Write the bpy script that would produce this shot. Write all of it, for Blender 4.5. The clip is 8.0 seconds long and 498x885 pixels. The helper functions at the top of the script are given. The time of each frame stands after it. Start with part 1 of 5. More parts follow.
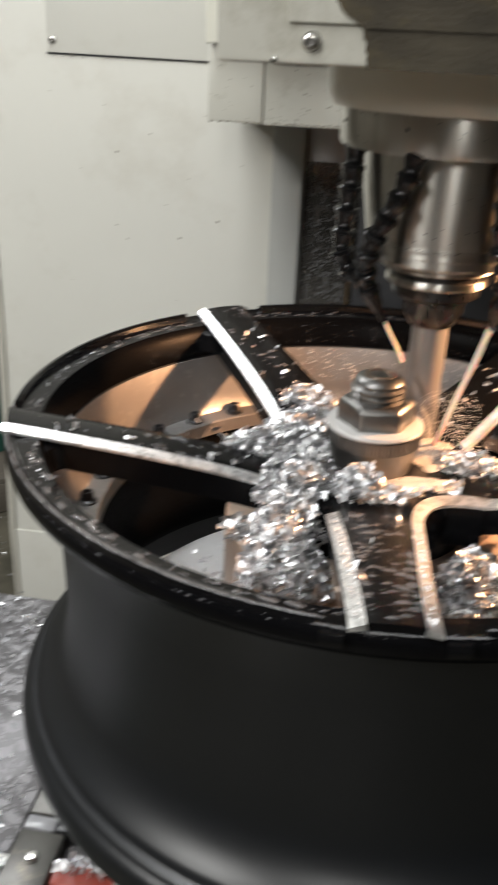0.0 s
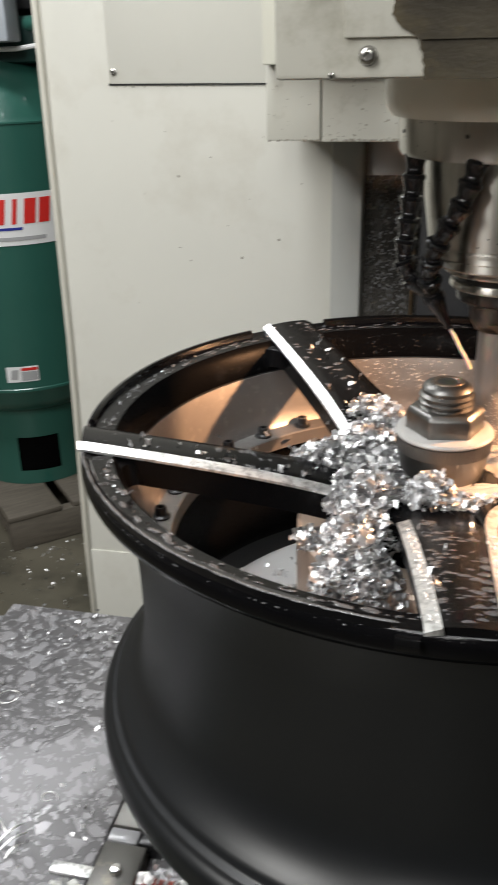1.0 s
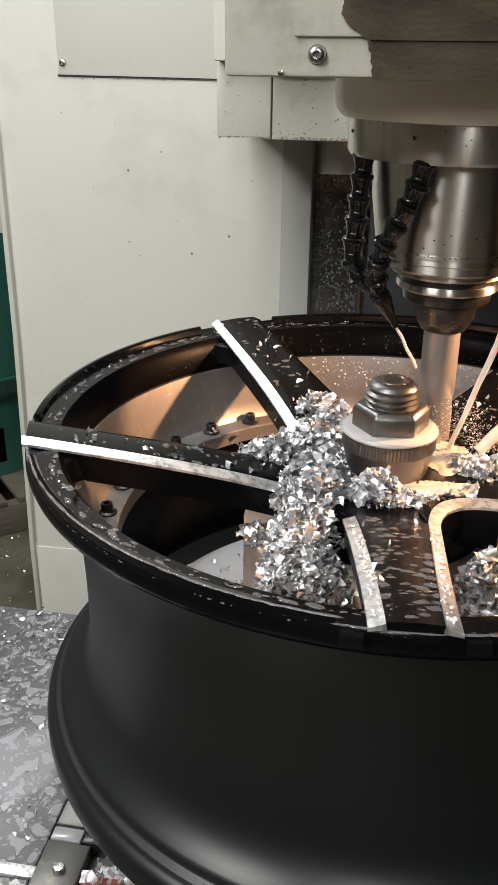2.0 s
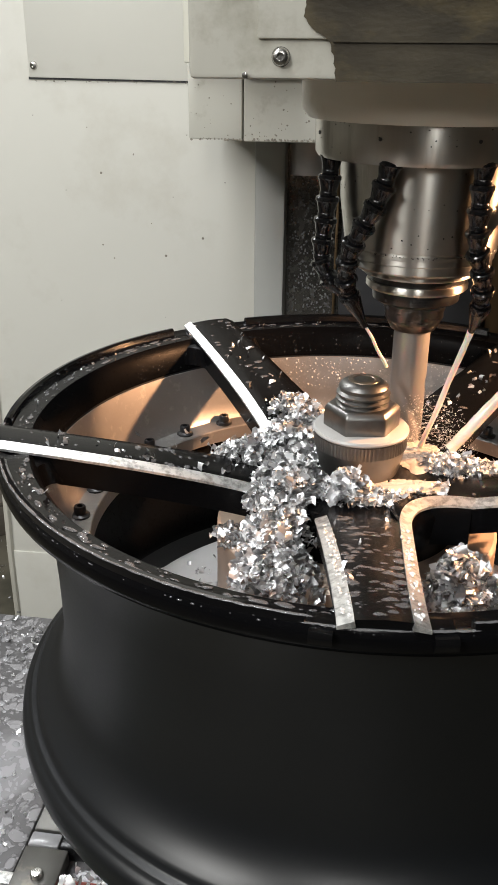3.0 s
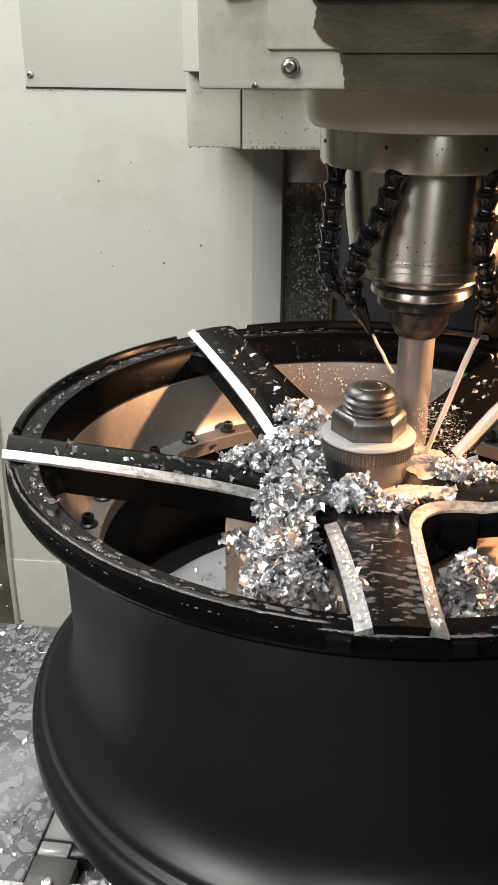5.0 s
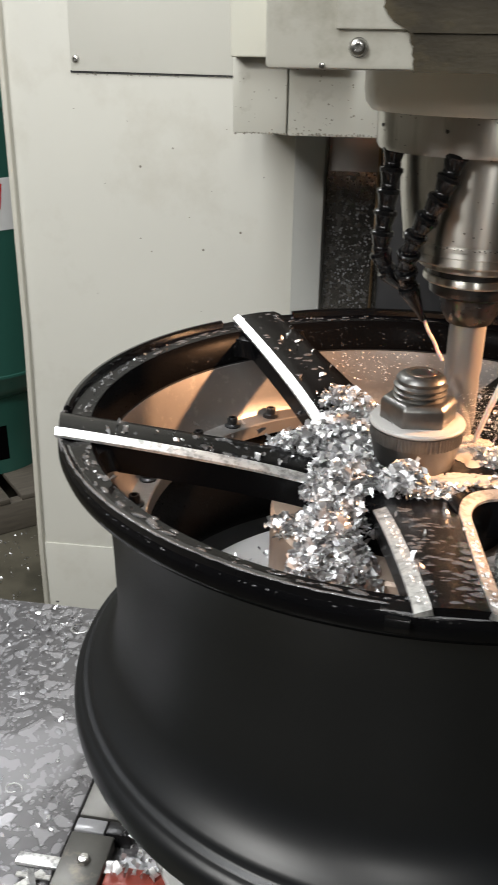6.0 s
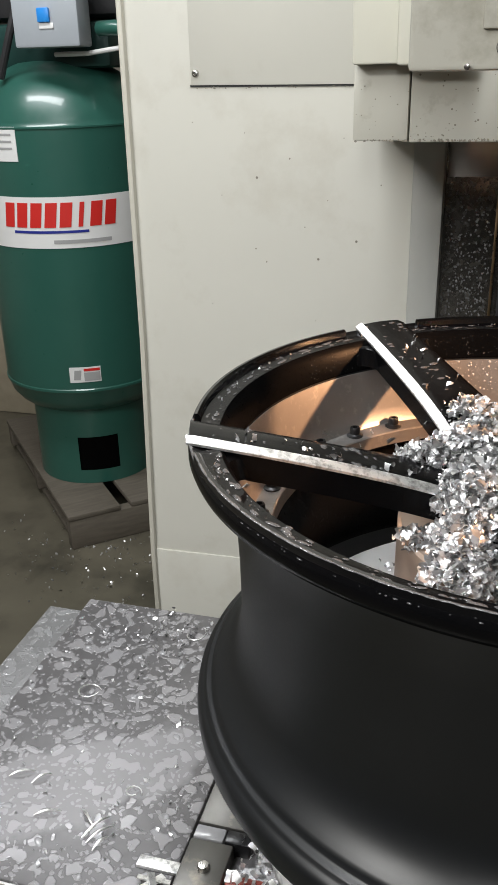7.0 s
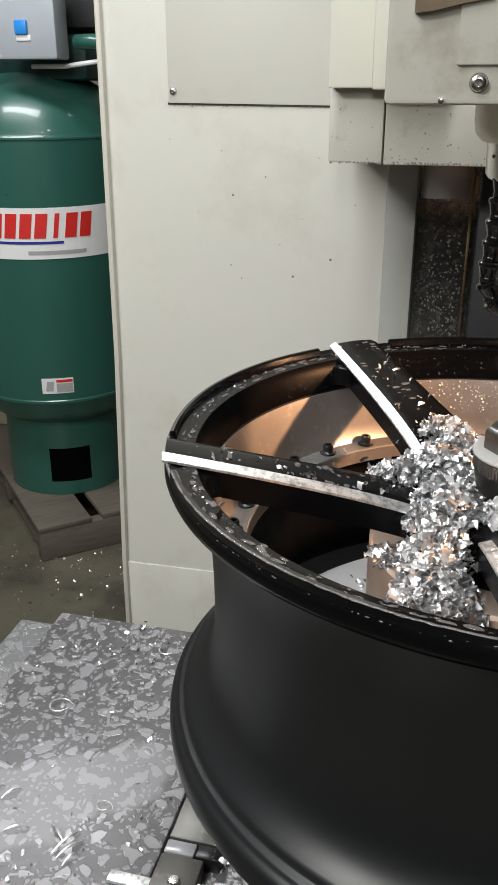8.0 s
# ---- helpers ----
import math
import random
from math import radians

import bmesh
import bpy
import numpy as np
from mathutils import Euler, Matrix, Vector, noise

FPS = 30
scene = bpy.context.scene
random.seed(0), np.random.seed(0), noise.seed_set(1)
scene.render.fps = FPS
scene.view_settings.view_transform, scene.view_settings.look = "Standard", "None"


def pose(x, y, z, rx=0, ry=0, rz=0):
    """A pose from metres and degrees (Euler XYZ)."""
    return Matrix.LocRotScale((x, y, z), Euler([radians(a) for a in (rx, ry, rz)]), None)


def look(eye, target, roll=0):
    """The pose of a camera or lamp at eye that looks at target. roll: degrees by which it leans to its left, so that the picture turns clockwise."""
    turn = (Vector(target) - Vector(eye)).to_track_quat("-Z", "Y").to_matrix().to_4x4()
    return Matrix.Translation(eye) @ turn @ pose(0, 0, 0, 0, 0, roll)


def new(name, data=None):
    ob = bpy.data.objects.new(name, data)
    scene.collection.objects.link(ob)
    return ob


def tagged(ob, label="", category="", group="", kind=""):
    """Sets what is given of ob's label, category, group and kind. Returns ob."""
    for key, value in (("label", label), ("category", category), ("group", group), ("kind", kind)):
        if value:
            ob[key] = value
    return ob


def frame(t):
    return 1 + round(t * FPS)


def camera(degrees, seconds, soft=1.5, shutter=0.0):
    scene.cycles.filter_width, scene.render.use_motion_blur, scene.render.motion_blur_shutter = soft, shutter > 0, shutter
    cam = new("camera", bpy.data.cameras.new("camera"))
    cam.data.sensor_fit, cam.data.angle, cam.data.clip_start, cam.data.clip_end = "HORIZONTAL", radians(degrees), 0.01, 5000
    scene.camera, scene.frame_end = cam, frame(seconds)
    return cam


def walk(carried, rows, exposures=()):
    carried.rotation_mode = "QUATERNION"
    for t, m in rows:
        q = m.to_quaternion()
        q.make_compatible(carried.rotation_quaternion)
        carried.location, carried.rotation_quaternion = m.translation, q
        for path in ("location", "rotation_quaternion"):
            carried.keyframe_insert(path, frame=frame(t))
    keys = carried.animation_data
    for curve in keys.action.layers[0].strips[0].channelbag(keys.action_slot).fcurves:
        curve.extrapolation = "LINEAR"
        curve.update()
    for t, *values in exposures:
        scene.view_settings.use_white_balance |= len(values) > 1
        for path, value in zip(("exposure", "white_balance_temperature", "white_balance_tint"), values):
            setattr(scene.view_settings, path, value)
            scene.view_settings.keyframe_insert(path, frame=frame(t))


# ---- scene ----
# ---- camera ----
cam = camera(32.29, 8.0, soft=1.6, shutter=0.42)
PATH = [
    (0, (-0.0084, -0.6124, 0.6699), (-0.2673, 1.1752, -0.1889), 2.44),
    (0.2, (-0.0129, -0.6128, 0.6633), (-0.4256, 1.1311, -0.2246), -0.14),
    (0.5, (-0.0210, -0.6113, 0.6631), (-0.5408, 1.1031, -0.2261), -1.53),
    (0.7, (-0.0164, -0.6181, 0.6672), (-0.5396, 1.1107, -0.1917), -2.45),
    (1, (-0.0086, -0.6212, 0.6689), (-0.4235, 1.1546, -0.1523), -1.36),
    (1.2, (-0.0081, -0.6203, 0.6688), (-0.3432, 1.1736, -0.1495), -0.37),
    (2.3, (-0.0059, -0.6214, 0.6683), (-0.2983, 1.1747, -0.1614), 0.66),
    (2.5, (-0.0042, -0.6208, 0.6672), (-0.2848, 1.1781, -0.1607), 0.61),
    (3, (-0.0006, -0.6219, 0.6687), (-0.2545, 1.1825, -0.1558), 0.46),
    (3.5, (-0.0033, -0.6188, 0.6678), (-0.2466, 1.1887, -0.1530), 0.30),
    (4, (-0.0154, -0.6254, 0.6764), (-0.2671, 1.1896, -0.1250), 0.31),
    (4.2, (-0.0100, -0.6310, 0.6790), (-0.2576, 1.1891, -0.1121), 0.20),
    (5.3, (-0.0148, -0.6237, 0.6691), (-0.2520, 1.1838, -0.1533), 0.08),
    (5.5, (-0.0189, -0.6250, 0.6699), (-0.2664, 1.1795, -0.1563), 0.32),
    (6, (-0.0312, -0.6316, 0.6647), (-0.3198, 1.1652, -0.1648), 0.82),
    (6.5, (-0.0575, -0.6357, 0.6659), (-0.4828, 1.1433, -0.1431), -0.00),
    (7, (-0.0524, -0.6320, 0.6624), (-0.5707, 1.1230, -0.1446), -1.56),
    (7.5, (-0.0494, -0.6413, 0.6715), (-0.5073, 1.1357, -0.1239), -0.35),
    (8, (-0.0533, -0.6395, 0.6703), (-0.5101, 1.1435, -0.1120), -0.11),
]
walk(cam, [(t, look(eye, target, roll)) for t, eye, target, roll in PATH])

# ---- world and light ----
world = bpy.data.worlds.new("shop_air")
scene.world = world
world.use_nodes = True
world.node_tree.nodes["Background"].inputs[0].default_value = (0.9, 0.95, 1.0, 1)
world.node_tree.nodes["Background"].inputs[1].default_value = 0.10
scene.view_settings.exposure = 0.0


def area_light(name, eye, target, size, size_y, watts, colour):
    data = bpy.data.lights.new(name, "AREA")
    data.shape, data.size, data.size_y = "RECTANGLE", size, size_y
    data.energy, data.color = watts, colour
    ob = new(name, data)
    ob.matrix_world = look(eye, target)
    return ob


KEY_AT = (-1.45, -1.95, 1.86)
area_light("key_tube_light", KEY_AT, (-0.1, 0.3, 0.3), 0.9, 0.25, 43, (1.0, 0.985, 0.95))
area_light("ceiling_tube_light", (-0.60, -0.55, 2.05), (-0.54, -0.45, 0.0), 0.22, 2.3, 51, (0.96, 0.98, 1.0))
area_light("front_tube_light", (0.18, -3.20, 1.95), (0.10, 0.0, 0.55), 0.30, 1.2, 34, (1.0, 0.99, 0.96))
area_light("rear_tube_light", (-1.5, 1.0, 2.05), (-1.5, 1.0, 0.0), 1.3, 0.3, 40, (0.96, 0.98, 1.0))
LAMP_AT = (0.42, 0.13, 0.61)
spot = bpy.data.lights.new("work_lamp_light", "SPOT")
spot.energy, spot.color, spot.spot_size, spot.spot_blend, spot.shadow_soft_size = 94, (1.0, 0.51, 0.25), radians(64), 0.6, 0.02
new("work_lamp_light", spot).matrix_world = look(LAMP_AT, (0.0, 0.02, 0.36))


# ---- materials ----
def mat(name, colour, rough=0.5, metal=0.0, vary=0.15, scale=20.0, bump=0.0, bump_scale=80.0, stain=None, stain_scale=6.0, stain_at=0.55,
        coat=0.0, transmission=0.0, rough_vary=0.1, random=0.0, emit=0.0, streak=(1, 1, 1), turned=0.0, spec=0.5, alpha=1.0, glow_depth=0.0):
    m = bpy.data.materials.new(name)
    m.use_nodes = True
    nt = m.node_tree
    n, li = nt.nodes, nt.links
    b = n["Principled BSDF"]
    co = n.new("ShaderNodeTexCoord")
    mp = n.new("ShaderNodeMapping")
    mp.inputs["Scale"].default_value = streak
    li.new(co.outputs["Object"], mp.inputs[0])
    big = n.new("ShaderNodeTexNoise")
    big.inputs["Scale"].default_value, big.inputs["Detail"].default_value = scale, 6
    li.new(mp.outputs[0], big.inputs[0])
    mix = n.new("ShaderNodeMix")
    mix.data_type = "RGBA"
    mix.inputs["A"].default_value = (*[c * (1 - vary) for c in colour], 1)
    mix.inputs["B"].default_value = (*[min(1, c * (1 + vary)) for c in colour], 1)
    li.new(big.outputs["Fac"], mix.inputs["Factor"])
    out = mix.outputs["Result"]
    if stain:
        sn = n.new("ShaderNodeTexNoise")
        sn.inputs["Scale"].default_value, sn.inputs["Detail"].default_value, sn.inputs["Roughness"].default_value = stain_scale, 8, 0.65
        li.new(mp.outputs[0], sn.inputs[0])
        ramp = n.new("ShaderNodeValToRGB")
        ramp.color_ramp.elements[0].position, ramp.color_ramp.elements[1].position = stain_at, stain_at + 0.18
        li.new(sn.outputs["Fac"], ramp.inputs[0])
        m2 = n.new("ShaderNodeMix")
        m2.data_type = "RGBA"
        m2.inputs["B"].default_value = (*stain, 1)
        li.new(ramp.outputs[0], m2.inputs["Factor"])
        li.new(out, m2.inputs["A"])
        out = m2.outputs["Result"]
    if random:
        geo = n.new("ShaderNodeNewGeometry")
        hsv = n.new("ShaderNodeHueSaturation")
        mr = n.new("ShaderNodeMapRange")
        mr.inputs["To Min"].default_value, mr.inputs["To Max"].default_value = 1 - random, 1 + random * 0.4
        li.new(geo.outputs["Random Per Island"], mr.inputs["Value"])
        li.new(mr.outputs[0], hsv.inputs["Value"])
        li.new(out, hsv.inputs["Color"])
        out = hsv.outputs[0]
    li.new(out, b.inputs["Base Color"])
    fine = n.new("ShaderNodeTexNoise")
    fine.inputs["Scale"].default_value, fine.inputs["Detail"].default_value = bump_scale, 5
    li.new(mp.outputs[0], fine.inputs[0])
    rr = n.new("ShaderNodeMapRange")
    rr.inputs["To Min"].default_value, rr.inputs["To Max"].default_value = max(0.02, rough - rough_vary), min(1, rough + rough_vary)
    li.new(fine.outputs["Fac"], rr.inputs["Value"])
    li.new(rr.outputs[0], b.inputs["Roughness"])
    b.inputs["Metallic"].default_value = metal
    b.inputs["Specular IOR Level"].default_value = spec
    b.inputs["Coat Weight"].default_value = coat
    b.inputs["Transmission Weight"].default_value = transmission
    if bump:
        bp = n.new("ShaderNodeBump")
        bp.inputs["Strength"].default_value, bp.inputs["Distance"].default_value = bump, 0.001
        li.new(fine.outputs["Fac"], bp.inputs["Height"])
        li.new(bp.outputs[0], b.inputs["Normal"])
    b.inputs["Alpha"].default_value = alpha
    if glow_depth:
        b.inputs["Subsurface Weight"].default_value, b.inputs["Subsurface Scale"].default_value = 0.7, glow_depth
    if turned:
        tan = n.new("ShaderNodeTangent")
        tan.direction_type, tan.axis = "RADIAL", "Z"
        li.new(tan.outputs[0], b.inputs["Tangent"])
        b.inputs["Anisotropic"].default_value, b.inputs["Anisotropic Rotation"].default_value = turned, 0.25
    if emit:
        b.inputs["Emission Color"].default_value, b.inputs["Emission Strength"].default_value = (*colour, 1), emit
    return m


BLACK = mat("satin_black_wheel_paint", (0.0030, 0.0030, 0.0034), 0.24, vary=0.3, bump=0.03, bump_scale=500, rough_vary=0.06, spec=0.17)
WETBLACK = mat("wet_black_rim_paint", (0.0030, 0.0030, 0.0034), 0.15, vary=0.3, bump=0.15, bump_scale=260, rough_vary=0.07, spec=0.12)
RIMLIP = mat("glossy_wet_black_lip", (0.0030, 0.0030, 0.0034), 0.12, vary=0.3, bump=0.08, bump_scale=200, rough_vary=0.05, spec=0.6)
INNER = mat("dull_black_inner_rim_paint", (0.0026, 0.0026, 0.0028), 0.30, vary=0.3, bump=0.02, bump_scale=400, spec=0.025)
BARREL = mat("semi_matt_black_barrel_paint", (0.0045, 0.0054, 0.0066), 0.39, vary=0.3, scale=9, bump=0.02, bump_scale=500, rough_vary=0.04, spec=0.60)
MACHINED = mat("fresh_milled_aluminium", (0.86, 0.86, 0.85), 0.34, 0.8, vary=0.1, scale=200, bump=0.2, bump_scale=400, stain=(0.40, 0.40, 0.395), stain_scale=150, stain_at=0.46)
CHIP = mat("aluminium_chip", (0.82, 0.82, 0.83), 0.36, 0.82, vary=0.2, scale=90, bump=0.25, bump_scale=900, random=0.68)
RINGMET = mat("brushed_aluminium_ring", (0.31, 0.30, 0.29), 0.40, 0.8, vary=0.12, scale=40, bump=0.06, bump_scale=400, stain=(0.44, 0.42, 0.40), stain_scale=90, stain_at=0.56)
STEEL = mat("ground_tool_steel", (0.50, 0.49, 0.47), 0.24, 1.0, vary=0.15, scale=30, bump=0.05, bump_scale=300, stain=(0.20, 0.19, 0.18), stain_scale=70, stain_at=0.62)
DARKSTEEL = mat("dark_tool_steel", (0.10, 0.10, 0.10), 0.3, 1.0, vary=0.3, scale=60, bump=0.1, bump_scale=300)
TURNED = mat("turned_polished_steel", (0.52, 0.505, 0.465), 0.35, 1.0, vary=0.22, scale=70, bump=0.0, bump_scale=160, rough_vary=0.05, turned=0.93, streak=(1, 1, 0.12), stain=(0.30, 0.285, 0.24), stain_scale=60, stain_at=0.56)
PALEALU = mat("pale_aluminium_disc", (0.66, 0.66, 0.65), 0.42, 0.35, vary=0.1, scale=30, bump=0.06, bump_scale=300)
CUTTER = mat("carbide_cutter", (0.33, 0.32, 0.31), 0.45, 0.8, vary=0.12, scale=60, bump=0.03, streak=(1, 1, 0.1))
NUTMET = mat("oily_nut_steel", (0.20, 0.195, 0.186), 0.40, 1.0, vary=0.2, scale=70, bump=0.12, bump_scale=250, stain=(0.15, 0.142, 0.132), stain_scale=60)
WHITERING = mat("white_plastic_washer", (0.46, 0.45, 0.435), 0.35, vary=0.08, coat=0.3)
OXIDE = mat("black_oxide_bolt", (0.012, 0.012, 0.013), 0.3, 0.3, vary=0.3)
HOSE = mat("black_wet_plastic_hose", (0.0045, 0.0046, 0.0052), 0.2, vary=0.3, coat=0.2, bump=0.1, bump_scale=200, spec=0.35)
HEAD = mat("beige_machine_paint", (0.50, 0.49, 0.43), 0.42, vary=0.1, scale=9, bump=0.08, bump_scale=300, stain=(0.30, 0.28, 0.22), stain_scale=14, stain_at=0.6)
COLLAR = mat("pale_beige_collar_paint", (0.77, 0.755, 0.66), 0.34, vary=0.08, scale=14, bump=0.08, bump_scale=200, stain=(0.60, 0.56, 0.45), stain_scale=18, stain_at=0.58)
# the drum's brown base carries the work lamp's warm reflection, stains apart
DRUM = mat("oily_lamp_tinted_drum_steel", (0.52, 0.41, 0.33), 0.34, 0.30, vary=0.25, scale=14, bump=0.05, bump_scale=200, stain=(0.16, 0.12, 0.10), stain_scale=16, stain_at=0.55)
HEADLIGHT = mat("pale_beige_machine_paint", (0.66, 0.65, 0.56), 0.4, vary=0.06, scale=9, bump=0.05, bump_scale=300)
PANEL = mat("cream_machine_panel_paint", (0.625, 0.615, 0.555), 0.36, vary=0.05, scale=4, bump=0.04, bump_scale=120, stain=(0.55, 0.53, 0.465), stain_scale=5, stain_at=0.53)
TRIM = mat("cream_edge_trim_paint", (0.55, 0.53, 0.46), 0.4, vary=0.1, scale=15)
GREASE = mat("oily_bare_casting", (0.046, 0.039, 0.027), 0.46, 0.0, vary=0.85, scale=42, bump=0.3, bump_scale=420, stain=(0.095, 0.075, 0.040), stain_scale=30, stain_at=0.5, streak=(0.6, 1, 1), spec=0.2)
WHITEPLATE = mat("white_cover_plate_paint", (0.78, 0.78, 0.77), 0.4, vary=0.05, bump=0.08, bump_scale=60)
STUDTOP = mat("worn_stud_face", (0.22, 0.17, 0.13), 0.36, 0.7, vary=0.4, scale=90, bump=0.3, bump_scale=200, stain=(0.40, 0.37, 0.34), stain_scale=60, stain_at=0.55)
BROWNPLATE = mat("oily_brown_plate", (0.14, 0.10, 0.06), 0.35, vary=0.4, scale=60)
STAINLESS = mat("splashed_stainless_way_cover", (0.20, 0.188, 0.172), 0.26, 1.0, vary=0.25, scale=12, bump=0.05, bump_scale=80)
SMUDGE = mat("grey_brown_speck", (0.22, 0.20, 0.16), 0.6, vary=0.3)
MIST = mat("white_coolant_spray", (0.92, 0.91, 0.88), 0.4, vary=0.05)
# amber tone for the post that carries the lamp's glow
GLOWPOST = mat("amber_glow_post", (0.13, 0.085, 0.045), 0.45, 1.0, vary=0.2)
# brushed steel, raised and warmed for the reflection at the cover's top
COVERTOP = mat("brushed_reflection_pale_steel", (0.52, 0.49, 0.46), 0.36, 1.0, vary=0.2, scale=10, bump=0.04, bump_scale=90, streak=(0.2, 1, 1))
BRASS = mat("brass_strip", (0.34, 0.23, 0.13), 0.3, 1.0, vary=0.2)
TABLE = mat("wet_machine_table_steel", (0.115, 0.112, 0.115), 0.30, 0.3, vary=0.25, scale=30, bump=0.15, bump_scale=220, stain=(0.13, 0.125, 0.125), stain_scale=22, stain_at=0.5)
DARKCAST = mat("dark_cast_iron", (0.035, 0.035, 0.037), 0.5, 0.3, vary=0.3, bump=0.3, bump_scale=120)
CLAMP = mat("worn_clamp_steel", (0.115, 0.112, 0.104), 0.42, 0.7, vary=0.2, scale=50, bump=0.1, stain=(0.25, 0.22, 0.18), stain_scale=40)
REDPAINT = mat("red_painted_block", (0.25, 0.045, 0.03), 0.4, vary=0.3, scale=60)
GREEN = mat("dark_green_tank_enamel", (0.022, 0.094, 0.072), 0.32, vary=0.1, scale=6, bump=0.04, bump_scale=60, coat=0.3)
GREENDARK = mat("dark_green_pump_casting", (0.006, 0.035, 0.03), 0.45, vary=0.3)
DECALWHITE = mat("white_decal", (0.74, 0.74, 0.73), 0.4, vary=0.04)
DECALRED = mat("red_decal", (0.60, 0.025, 0.02), 0.4, vary=0.05)
DECALBLUE = mat("blue_decal", (0.02, 0.03, 0.25), 0.4, vary=0.05)
DECALGREY = mat("grey_print", (0.35, 0.35, 0.35), 0.5, vary=0.05)
# strip colour greyed below the panel's, part of the head's shadow painted in
SHADEDSTRIP = mat("shaded_strip_paint", (0.45, 0.455, 0.43), 0.4, vary=0.06, scale=9, bump=0.05, bump_scale=300, stain=(0.36, 0.36, 0.33), stain_scale=16, stain_at=0.6)
GREYBOX = mat("light_grey_switch_box", (0.36, 0.39, 0.42), 0.4, vary=0.05)
BLUEBTN = mat("blue_button", (0.02, 0.22, 0.62), 0.35)
# near-black without gloss, shade for the opening in the tank skirt
SKIRTSHADE = mat("skirt_shade_black", (0.002, 0.002, 0.002), 0.9, spec=0.02)
PALLET = mat("weathered_pallet_wood", (0.105, 0.090, 0.070), 0.75, vary=0.4, scale=14, bump=0.4, bump_scale=60, streak=(1, 6, 6))
FLOOR = mat("stained_concrete_floor", (0.105, 0.095, 0.070), 0.34, vary=0.45, scale=5, bump=0.15, bump_scale=30, stain=(0.055, 0.050, 0.038), stain_scale=3.5, stain_at=0.48)
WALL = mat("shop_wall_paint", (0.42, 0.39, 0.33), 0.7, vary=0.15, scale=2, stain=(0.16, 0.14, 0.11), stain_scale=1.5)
# darkened copy of the wall paint, so the barrel reflects less light
DARKENEDWALL = mat("reflection_dark_wall_paint", (0.15, 0.14, 0.12), 0.7, vary=0.25, scale=2, stain=(0.07, 0.065, 0.055), stain_scale=1.5)
CEIL = mat("shop_ceiling_paint", (0.5, 0.5, 0.48), 0.8, vary=0.1, scale=2)
MILK = mat("milky_coolant", (0.60, 0.56, 0.52), 0.12, vary=0.15, scale=120, transmission=0.15, bump=0.3, bump_scale=200)
DROP = mat("coolant_drop", (0.155, 0.154, 0.157), 0.2, vary=0.3, scale=40, coat=0.1, alpha=0.5)
STRIPDROP = mat("white_coolant_drop", (0.62, 0.61, 0.60), 0.2, vary=0.08)
TABLEDROP = mat("coolant_drop_on_table", (0.24, 0.24, 0.247), 0.22, vary=0.25, scale=60, transmission=0.05)
STREAM = mat("coolant_stream", (0.88, 0.82, 0.72), 0.1, vary=0.12, glow_depth=0.003, scale=200)
FABRIC = mat("beige_shelving", (0.30, 0.26, 0.19), 0.6, vary=0.2)


